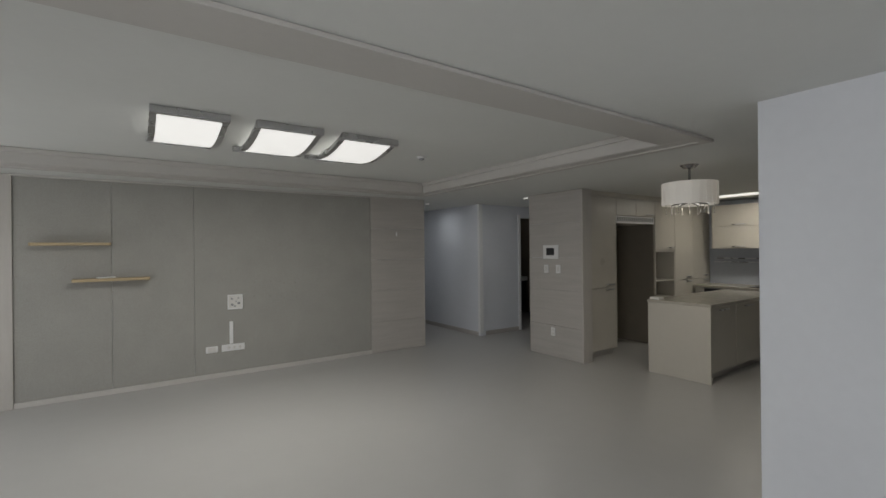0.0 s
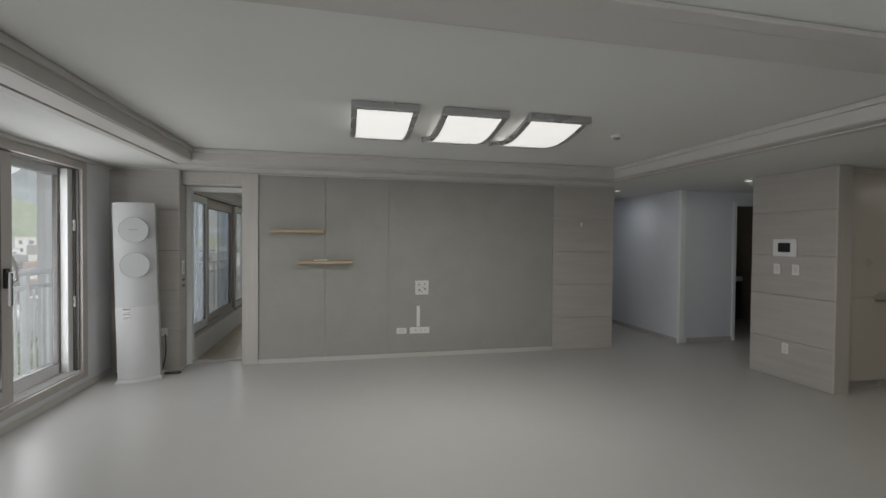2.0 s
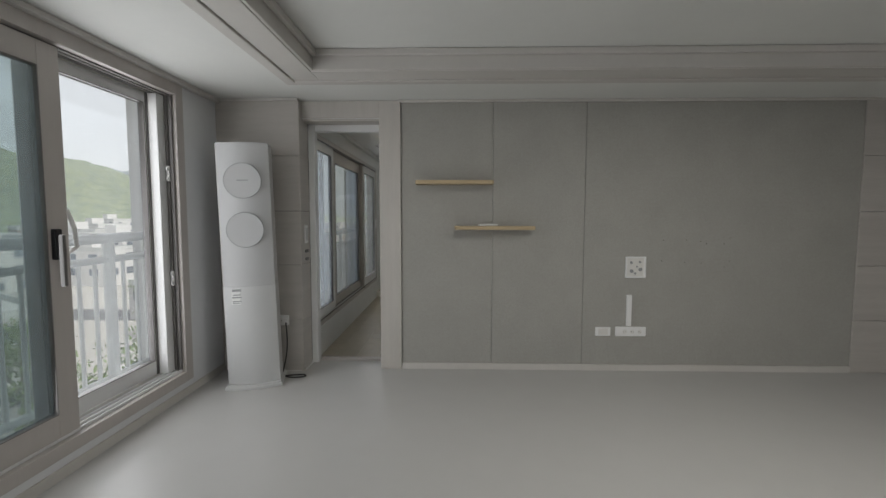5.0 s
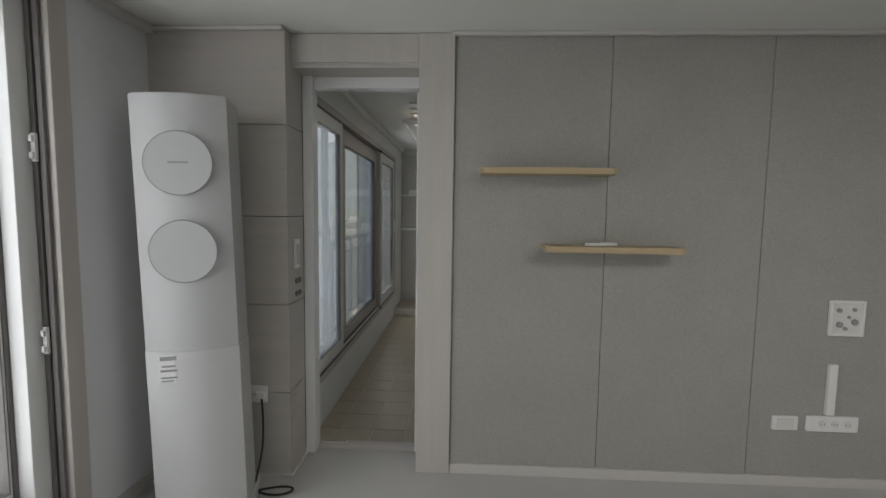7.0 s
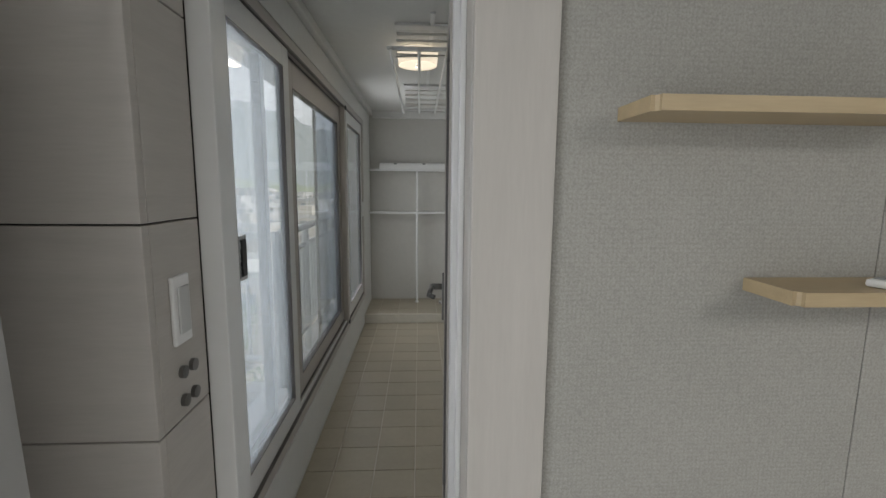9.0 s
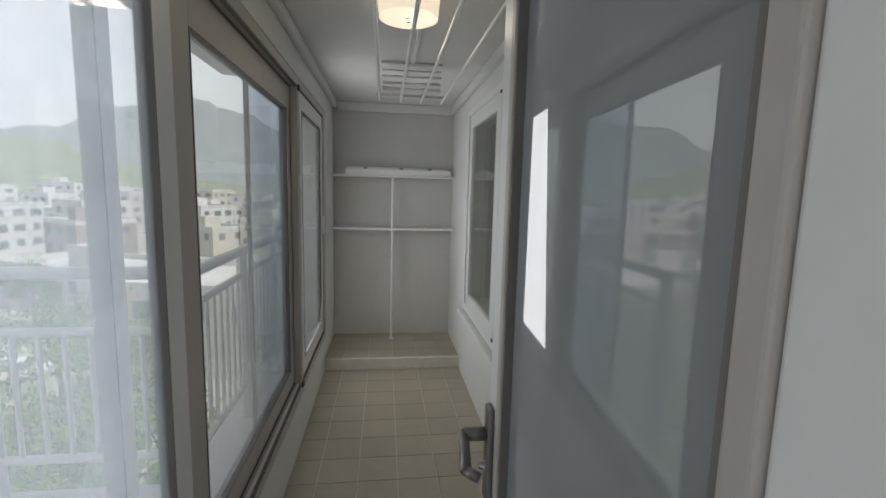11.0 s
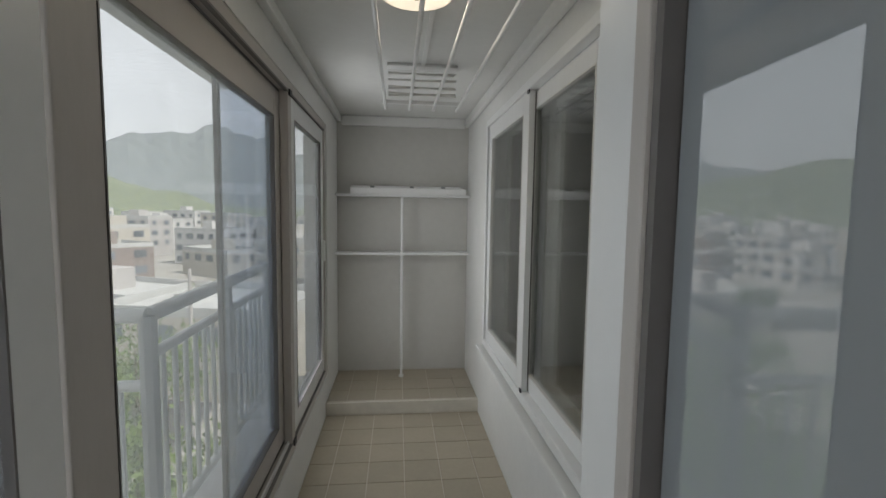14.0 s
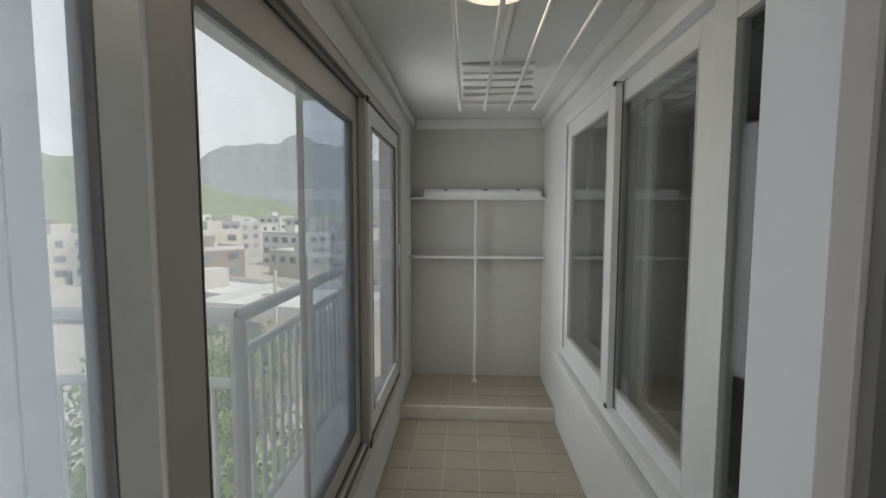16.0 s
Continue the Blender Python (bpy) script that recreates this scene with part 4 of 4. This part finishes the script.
# balcony outer window
w2 = thing("window_2", (-2.38, 8.7, 0.2), "white-grey sliding balcony windows with three panes", "window", kind="structure")
part("window_frame", ring(bmesh.new(), "x", -2.455, -2.30, 6.79, 10.55, 0.20, 2.215, 0.06, 0.05, 0.05), M_FRAME, w2)
for xx in (-2.325, -2.375, -2.42):
    part("track", B(xx - 0.006, xx + 0.006, 6.85, 10.49, 0.251, 0.268, bevel=0.002), M_WHITEFRAME, w2)
    part("track_groove", B(xx + 0.008, xx + 0.024, 6.85, 10.49, 0.2505, 0.254), M_GASKET, w2)
    part("head_groove", B(xx + 0.006, xx + 0.026, 6.85, 10.49, 2.156, 2.1645), M_GASKET, w2)
a1 = sash(w2, "sash", -2.345, -2.31, 6.88, 7.72, 0.27, 2.155, 0.10, M_FROST, M_WHITEFRAME)
a2 = sash(w2, "sash", -2.39, -2.35, 7.79, 9.40, 0.27, 2.155, 0.14, M_GLASS3, M_FRAME, 0.11)
a3 = sash(w2, "sash", -2.345, -2.31, 9.42, 10.48, 0.27, 2.155, 0.11, M_GLASS2, M_WHITEFRAME)
part("mullion", B(-2.346, -2.302, 9.35, 9.42, 0.25, 2.165, bevel=0.004), M_FRAME, w2)
o1 = sash(w2, "sash", -2.428, -2.41, 8.70, 9.64, 0.27, 2.155, 0.022, M_BLUISH, M_GASKET)
o2 = sash(w2, "sash", -2.44, -2.40, 6.86, 7.62, 0.27, 2.155, 0.06, M_GLASS, M_WHITEFRAME)
lt = part("latch", B(-2.31, -2.296, 6.965, 7.03, 1.145, 1.31, bevel=0.004), M_STEEL, a1)
part("latch_recess", B(-2.2958, -2.292, 6.978, 7.018, 1.16, 1.295), M_BLACK, lt)
part("latch", B(-2.31, -2.29, 10.42, 10.46, 1.15, 1.31, bevel=0.005), M_WHITE, a3)
for yy in (9.385,):
    for zz in (2.16, 0.255):
        part("stopper", B(-2.302, -2.292, yy - 0.025, yy + 0.025, zz - 0.02, zz + 0.012), M_BLACK, w2)

# room window seen from the balcony
w3 = thing("window_3", (-1.0, 9.0, WZ0), "white sliding room window with dark panes", "window", kind="structure")
part("window_frame", ring(bmesh.new(), "x", -1.09, -0.90, WY0, WY1, WZ0, WZ1, 0.05, bevel=0.006), M_WHITEFRAME, w3)
sash(w3, "sash", -1.082, -1.050, 9.13, 10.10, 0.605, 2.155, 0.10, M_DARKG, M_WHITEFRAME, seal=M_PLATE)
sash(w3, "sash", -1.044, -1.012, 8.365, 9.24, 0.605, 2.155, 0.085, M_DARKG, M_WHITEFRAME, seal=M_PLATE)
sash(w3, "sash", -1.082, -1.050, 7.75, 8.30, 0.605, 2.155, 0.11, M_DARKG2, M_WHITEFRAME, seal=M_PLATE)
sash(w3, "sash", -0.955, -0.92, 9.10, 10.10, 0.605, 2.155, 0.08, M_DARKG2, M_WHITEFRAME, seal=M_PLATE)
sash(w3, "sash", -0.955, -0.92, 7.85, 9.09, 0.605, 2.155, 0.08, M_DARKG2, M_WHITEFRAME, seal=M_PLATE)
part("jamb_groove", B(-1.046, -1.02, 8.302, 8.363, 0.61, 2.15), M_GASKET, w3)
part("jamb_groove", B(-1.0495, -1.0445, 9.13, 9.15, 0.61, 2.15), M_GASKET, w3)
for zz in (2.15, 0.61):
    part("stopper", B(-1.088, -1.082, 9.12, 9.15, zz - 0.012, zz + 0.012), M_BLACK, w3)
solid("wall_bedroom", join((3.2, 3.34, 6.601, 11.4, -0.1, BC), (-0.88, 3.2, 11.3, 11.4, -0.1, BC), (-0.88, 3.34, 6.602, 6.66, -0.1, BC)), M_WALL, "pale walls of the room behind the window", "wall")
solid("floor_bedroom", B(-0.88, 3.34, 6.601, 11.4, -0.1, 0), M_FLOOR, "pale floor of the room behind the window", "floor")
solid("ceiling_bedroom", B(-0.899, 3.34, 6.601, 11.4, BC + 0.001, BC + 0.15), M_CEIL, "white ceiling of the room behind the window", "ceiling")

# glazed balcony door, standing open
dr = thing("door_1", (-1.50, 7.41, -0.04), "white glazed balcony door standing open", "door", kind="structure")
DX0, DX1, DY0, DY1, DZ0, DZ1 = -1.50, -1.46, 6.63, 7.412, -0.03, 2.12
part("door_frame", ring(bmesh.new(), "x", DX0, DX1, DY0, DY1, DZ0, DZ1, 0.085, 0.14, 0.1), M_WHITEFRAME, dr)
part("glazing_bead", ring(bmesh.new(), "x", DX0 - 0.006, DX1 + 0.006, DY0 + 0.087, DY1 - 0.087, DZ0 + 0.142, DZ1 - 0.102, 0.025, bevel=0.003), M_FRAME, dr)
part("gasket", ring(bmesh.new(), "x", DX0 - 0.002, DX1 + 0.002, DY0 + 0.1121, DY1 - 0.1121, DZ0 + 0.167, DZ1 - 0.127, 0.010, bevel=0), M_GASKET, dr)
part("glass", B(-1.486, -1.474, DY0 + 0.124, DY1 - 0.124, DZ0 + 0.169, DZ1 - 0.129), M_LEAFGLASS, dr, "grey reflecting door glass")
hp = part("handle_plate", B(-1.515, -1.5005, 7.35, 7.39, 0.90, 1.11, bevel=0.006), M_DARKMETAL, dr)
bm = R((-1.515, 7.37, 1.05), (-1.56, 7.37, 1.05), 0.014, 14)
rod(bm, (-1.56, 7.375, 1.05), (-1.57, 7.27, 1.035), 0.011, 12)
rod(bm, (-1.57, 7.272, 1.035), (-1.548, 7.255, 1.03), 0.010, 12)
part("lever", bm, M_DARKMETAL, hp, smooth=True)
part("keyhole", R((-1.515, 7.37, 0.98), (-1.528, 7.37, 0.98), 0.009, 12), M_STEEL, hp)
part("screw", R((-1.5, 7.31, 1.53), (-1.5015, 7.31, 1.53), 0.003, 10), M_CASE, dr)
dr.location = (-1.54, 7.335, -0.04)
dr.rotation_euler = (0, 0, radians(-2.2))

# balcony shelves, racks, lamp
def balcony_shelf(z):
    t = thing("wall_shelf", (-1.68, 11.1, z), "white board shelf across the balcony end wall", "shelf", "balcony shelves")
    part("board", B(-2.295, -1.061, 11.02, 11.194, z - 0.022, z, bevel=0.003), M_WHITEFRAME, t)


balcony_shelf(1.70)
balcony_shelf(1.165)
po = thing("shelf_post", (-1.69, 11.0, 0.0), "thin white metal post bracing the shelves", "post")
part("pole", R((-1.69, 11.005, 0.0), (-1.69, 11.005, 1.678), 0.0125, 14), M_WHITEFRAME, po)
part("foot", R((-1.69, 11.005, 0.0), (-1.69, 11.005, 0.02), 0.024, 14), M_WHITEFRAME, po)
part("clamp", B(-1.712, -1.668, 10.985, 11.019, 1.14, 1.168, bevel=0.004), M_WHITEFRAME, po)
bd = thing("folded_blind", (-1.66, 11.1, 1.70), "white slatted board lying on the top shelf", "boards")
for i in range(3):
    part("slat", B(-2.16, -1.10 - i * 0.02, 11.035 + i * 0.045, 11.075 + i * 0.045, 1.701, 1.755 + 0.012 * i, bevel=0.006), M_WHITE, bd)
for a in (-1.98, -1.62, -1.33):
    part("clip", B(a, a + 0.035, 11.04, 11.09, 1.757, 1.773), M_SHADOWLINE, bd)
lmp = thing("balcony_lamp", (-1.67, 8.55, BC), "lit warm-white round ceiling lamp", "ceiling lamp")
bm = R((-1.67, 8.55, 2.305), (-1.67, 8.55, BC - 0.02), 0.13, 40, 0.14)
part("shade", bm, M_DRUM, lmp, "glowing frosted shade")
part("base", R((-1.67, 8.55, BC - 0.02), (-1.67, 8.55, BC - 0.001), 0.11, 32), M_WHITE, lmp)
part("knob", R((-1.67, 8.55, 2.29), (-1.67, 8.55, 2.305), 0.014, 12), M_STEEL, lmp)

rk = thing("drying_rack", (-1.585, 8.8, BC), "white ceiling drying rack with four long rods", "drying rack")
RZ = 2.19
for xx in (-1.81, -1.66, -1.51, -1.36):
    r0 = part("rod", R((xx, 7.76, RZ), (xx, 9.79, RZ), 0.009, 10), M_WHITE, rk)
    part("rod_end", R((xx, 9.785, RZ), (xx, 9.805, RZ), 0.013, 10), M_WHITE, r0)
for yy in (7.85, 9.73):
    part("cross_bar", B(-1.83, -1.34, yy - 0.012, yy + 0.012, RZ + 0.010, RZ + 0.032, bevel=0.004), M_WHITE, rk)
for yy in (8.05, 9.62):
    part("ceiling_plate", B(-1.80, -1.38, yy + 0.02, yy + 0.10, BC - 0.018, BC - 0.001, bevel=0.006), M_WHITE, rk)
    for k in range(4):
        z0 = RZ + 0.035 + k * 0.045
        bm = R((-1.79, yy + 0.02 * (k % 2), z0), (-1.39, yy + 0.05 + 0.03 * k, z0 + 0.028), 0.006, 8)
        rod(bm, (-1.39, yy + 0.02 * (k % 2) - 0.012, z0), (-1.79, yy + 0.05 + 0.03 * k, z0 + 0.028), 0.006, 8)
        part("scissor_arm", bm, M_PLATE, rk)
part("guide_bar", B(-1.597, -1.573, 7.9, 9.75, BC - 0.014, BC - 0.0015), M_WHITE, rk)

# balcony railing outside
rail_run("railing", (-2.76, 9.8, 0), (-2.76, 8.84, 0), (-2.76, 11.4, 0), 1.10, 0.93, 0.12, "pale metal railing outside the balcony window", 24)
rail_run("railing", (-3.6, 8.84, 0), (-2.76, 8.84, 0), (-4.8, 8.84, 0), 1.10, 0.80, 0.12, "pale metal railing turning away from the house", 17)
solid("slab_balcony_outside", join((-2.9, -2.46, 6.75, 11.4, -1.2, -0.12), (-4.9, -2.9, 8.74, 8.94, -1.2, -0.12)), M_BWHITE, "concrete slab edge under the balcony railing", "slab")

# ---- town and hills outside ----
GZ0 = -13.0
solid("ground", B(-3000, 3000, -3000, 3000, GZ0 - 0.5, GZ0), M_GROUND, "pale ground of the town reaching the horizon", "ground")
solid("road", join((-24, -15, -400, 300, GZ0, GZ0 + 0.02), (-200, -24, 62, 69, GZ0, GZ0 + 0.02)), M_ASPH, "grey asphalt street below the balcony", "road")


def at_az(az, dist):
    """A place dist metres off, az degrees left of +y."""
    return (-1.7 - dist * math.sin(radians(az)), 7.0 + dist * math.cos(radians(az)))


random.seed(7)
PANES = {}


def far_building(az, dist, w, d, top, mat, floors):
    x, y = at_az(az, dist)
    t = thing("apartment_house", (x, y, GZ0), {"white_render": "white rendered flat-roofed town house", "brown_brick_wall": "brown brick flat-roofed town house", "grey_render": "grey flat-roofed town house", "beige_render": "beige rendered flat-roofed building below the balcony"}[mat.name], "building", "town houses")
    t.rotation_euler = (0, 0, radians(random.choice((-30, -24, -18, -12, -36))))
    h = top - GZ0
    part("wall", B(-w / 2, w / 2, -d / 2, d / 2, 0, h), mat, t, local=True)
    rf = part("roof", join((-w / 2 + 0.2, w / 2 - 0.2, -d / 2 + 0.2, d / 2 - 0.2, h, h + 0.12), (-w / 2, w / 2, -d / 2, -d / 2 + 0.2, h, h + 0.8), (-w / 2, w / 2, d / 2 - 0.2, d / 2, h, h + 0.8), (-w / 2, -w / 2 + 0.2, -d / 2 + 0.2, d / 2 - 0.2, h, h + 0.8), (w / 2 - 0.2, w / 2, -d / 2 + 0.2, d / 2 - 0.2, h, h + 0.8)), M_ROOF, t, local=True)
    if random.random() < 0.7:
        sx = random.uniform(-0.25, 0.25) * w
        part("stair_tower", B(sx - 1.6, sx + 1.6, -1.8, 1.8, h + 0.12, h + 2.6), mat, rf, local=True)
    for f in range(floors):
        z = h - (f + 1) * 3.0 + 1.0
        if z < 0.5:
            break
        for side in (0, 1):
            span = w if side % 2 == 0 else d
            n = max(2, int(span / 3.4))
            for i in range(n):
                u = -span / 2 + span * (i + 0.5) / n
                ww = 2.2 if (i + f) % 3 else 1.4
                key = (side % 2, ww)
                if key not in PANES:
                    PANES[key] = mesh_of("window", B(-ww / 2, ww / 2, -0.06, 0.06, 0, 1.4) if side % 2 == 0 else B(-0.06, 0.06, -ww / 2, ww / 2, 0, 1.4), M_PANE)
                pos = ((u, -d / 2, z), (w / 2, u, z), (u, d / 2, z), (-w / 2, u, z))[side]
                piece("window", PANES[key], t, pos)
    return t


# rows of houses, nearest first: distance, height of the roofs, first and last bearing, step, width
rows_rnd = random.Random(31)
ROWS = ((112, -5.0, 2, 96, 9.5, 13), (128, -3.4, 5, 98, 8.0, 13), (158, -2.9, 0, 95, 6.6, 14), (192, -2.0, 3, 98, 5.8, 15), (232, -0.6, 1, 98, 5.2, 17))
for dist, top, az0, az1, step, width in ROWS:
    az = az0
    while az < az1:
        mt = rows_rnd.choice((M_BWHITE, M_BWHITE, M_BWHITE, M_BBRICK, M_BGREY, M_BBEIGE))
        far_building(az + rows_rnd.uniform(-1, 1), dist + rows_rnd.uniform(-9, 9), width * rows_rnd.uniform(0.75, 1.25), rows_rnd.uniform(8, 11), top + rows_rnd.choice((-2.6, -0.8, 0, 0, 0.6, 1.4)), mt, 3 if dist < 180 else 2)
        az += step * rows_rnd.uniform(0.85, 1.2)
# low flat-roofed buildings just below the balcony
far_building(20, 43, 15, 12, -6.6, M_BBEIGE, 1)
far_building(31, 66, 18, 10, -8.2, M_BGREY, 1)
far_building(52, 60, 16, 9, -8.0, M_BGREY, 1)


def land(name, mat, r0, r1, nr, na, height, label):
    """A ring of hills: height(az, u) metres over the eye, u from 0 at its foot to 1 at its ridge."""
    bm = bmesh.new()
    rows = []
    for i in range(na + 1):
        az = -60 + 250 * i / na
        row = []
        for j in range(nr + 1):
            u = j / nr
            x, y = at_az(az, r0 + (r1 - r0) * u)
            z = GZ0 - 1 + (height(az, r0 + (r1 - r0) * u) - GZ0) * (math.sin(math.pi / 2 * u) ** 1.25)
            z += noise.noise(Vector((x, y, 0)) * 0.06) * r0 * 0.012 * u + noise.noise(Vector((x, y, 5)) * 0.25) * r0 * 0.006 * u
            row.append(bm.verts.new((x, y, z)))
        rows.append(row)
    for a, b in zip(rows, rows[1:]):
        for j in range(nr):
            bm.faces.new((a[j], b[j], b[j + 1], a[j + 1]))
    bmesh.ops.recalc_face_normals(bm, faces=bm.faces)
    return solid(name, bm, mat, label, "hill", smooth=False)


def near_height(az, r):
    e = 0.6 + 5.2 / (1 + math.exp(-(az - 30) / 3.2)) + 0.45 * math.sin(az * 0.31) + 0.2 * math.sin(az * 0.83)
    return r * math.tan(radians(e))


def far_height(az, r):
    e = 4.8 + 4.1 * math.exp(-((az - 20) / 9.0) ** 2) + 1.4 * math.exp(-((az - 28.5) / 2.6) ** 2) + 0.22 * math.sin(az * 1.3) + 0.12 * math.sin(az * 2.9) + 0.5 * math.exp(-((az - 21.5) / 1.6) ** 2)
    return r * math.tan(radians(e))


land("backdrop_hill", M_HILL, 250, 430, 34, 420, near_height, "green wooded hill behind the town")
land("backdrop_mountain", M_FAR, 900, 1500, 16, 320, far_height, "blue-green mountain ridge with painted distance haze")


def tree(x, y, h, seed, label="young street tree with fresh green leaves"):
    rnd = random.Random(seed)
    t = thing("tree", (x, y, GZ0), label, "tree", "street trees")
    bm = R((0, 0, 0), (0.1, 0, h * 0.45), 0.16, 9, 0.11)
    rod(bm, (0.1, 0, h * 0.44), (0.0, 0.1, h * 0.85), 0.11, 8, 0.03)
    tips = []
    for k in range(11):
        a, z0 = rnd.uniform(0, 6.28), h * rnd.uniform(0.3, 0.7)
        ln = h * rnd.uniform(0.2, 0.34)
        tip = (math.cos(a) * ln, math.sin(a) * ln, z0 + ln * rnd.uniform(0.5, 1.1))
        rod(bm, (0.05, 0, z0), tip, 0.055, 6, 0.012)
        tips.append(tip)
    part("trunk", bm, M_BARK, t, local=True)
    vs, fs = [], []
    for k in range(2600):
        c = Vector(rnd.choice(tips)) if k % 5 else Vector((0, 0, h * rnd.uniform(0.6, 0.95)))
        c += Vector((rnd.gauss(0, 1), rnd.gauss(0, 1), rnd.gauss(0, 0.8))) * h * 0.065
        q = Euler((rnd.uniform(0, 6.3), rnd.uniform(0, 6.3), rnd.uniform(0, 6.3))).to_matrix()
        s = rnd.uniform(0.08, 0.16)
        i = len(vs)
        vs += [c + q @ Vector(v) * s for v in ((-1, 0, 0), (0, -0.5, 0.1), (1, 0, 0), (0, 0.5, 0.1))]
        fs.append((i, i + 1, i + 2, i + 3))
    me = bpy.data.meshes.new("crown")
    me.from_pydata(vs, [], fs)
    me.materials.append(M_LEAF)
    ob = new("crown", me)
    ob.parent = t
    return t


for az, dist, h, sd in ((38, 18, 9.0, 1), (31, 12.5, 8.8, 2), (26, 12.5, 8.4, 3), (40, 12, 8.0, 4), (46, 19, 8.5, 5), (55, 15, 7.5, 6), (66, 17, 7.5, 7), (21, 14, 8.0, 8), (78, 20, 8, 9), (50, 34, 8, 10), (60, 38, 8, 11), (29.5, 25, 9.2, 12), (35, 30, 8.5, 13), (24, 52, 7, 14), (36, 58, 7, 15)):
    x, y = at_az(az, dist)
    tree(x, y, h, sd)


def car(x, y, rz, mat, label):
    t = thing("car", (x, y, GZ0 + 0.02), label, "car", "parked cars")
    t.rotation_euler = (0, 0, radians(rz))
    part("body", join((-2.2, 2.2, -0.88, 0.88, 0.3, 0.85), bevel=0.12), mat, t, local=True)
    bm = B(-1.3, 1.1, -0.78, 0.78, 0.85, 1.42)
    for v in bm.verts:
        if v.co.z > 1.2:
            v.co.x *= 0.72
            v.co.y *= 0.86
    part("cabin", bm, M_PANE, t, local=True)
    part("roof", B(-0.92, 0.78, -0.66, 0.66, 1.421, 1.46, bevel=0.015), mat, t, local=True)
    for a in (-1.35, 1.35):
        for b in (-0.8, 0.8):
            w = part("wheel", R((a, b - 0.1, 0.3), (a, b + 0.1, 0.3), 0.31, 18), M_RUBBER, t, local=True)
            part("rim", R((a, b - 0.11, 0.3), (a, b + 0.11, 0.3), 0.17, 14), M_STEEL, w, local=True)
    return t


CARS = ((33, 26, 90, M_BWHITE), (42, 25, 90, M_BGREY), (55, 24, 90, M_BWHITE), (64, 23, 88, M_BLACK), (72, 23, 92, M_BWHITE), (80, 24, 90, M_BGREY), (38, 44, 20, M_BWHITE), (48, 42, 10, M_BLACK))
for az, dist, rz, mt in CARS:
    x, y = at_az(az, dist)
    car(x, y, rz, mt, {"white_render": "white parked car on the street", "grey_render": "grey parked car on the street", "black_plastic": "black parked car on the street"}[mt.name])
for az, dist in ((24, 30), (48, 28)):
    x, y = at_az(az, dist)
    up = thing("utility_pole", (x, y, GZ0), "grey concrete utility pole with cross arms", "utility pole", "utility poles")
    part("pole", R((x, y, GZ0), (x, y, GZ0 + 11), 0.16, 12, 0.10), M_BGREY, up)
    for zz in (9.4, 10.2):
        part("cross_arm", B(x - 0.9, x + 0.9, y - 0.06, y + 0.06, GZ0 + zz, GZ0 + zz + 0.12), M_BGREY, up)

# ---- floor tiles ----
TS = 0.228
TILES = {}


def tile(parent, x0, x1, y0, y1, z):
    key = (round(x1 - x0, 3), round(y1 - y0, 3))
    if key not in TILES:
        w, d = key
        TILES[key] = mesh_of("tile", B(-w / 2 + 0.0025, w / 2 - 0.0025, -d / 2 + 0.0025, d / 2 - 0.0025, -0.012, 0, bevel=0.0015), M_TILE)
    ob = piece("tile", TILES[key], parent, Vector(((x0 + x1) / 2, (y0 + y1) / 2, z)) - parent.location)


def tiles(parent, ya, yb, yref, z):
    xcuts = sorted({-2.294, -1.0605, *(-2.136 + TS * k for k in range(5))})
    k0 = math.ceil((ya - yref) / TS)
    ycuts = [ya] + [yref + TS * k for k in range(k0, k0 + 40) if ya + 0.01 < yref + TS * k < yb - 0.01] + [yb]
    for xa, xb in zip(xcuts, xcuts[1:]):
        for c, d in zip(ycuts, ycuts[1:]):
            tile(parent, xa, xb, c, d, z)


tiles(bfl, 6.62, 10.445, 10.43, BF)
tiles(pf, 10.486, 11.194, 10.70, 0.002)
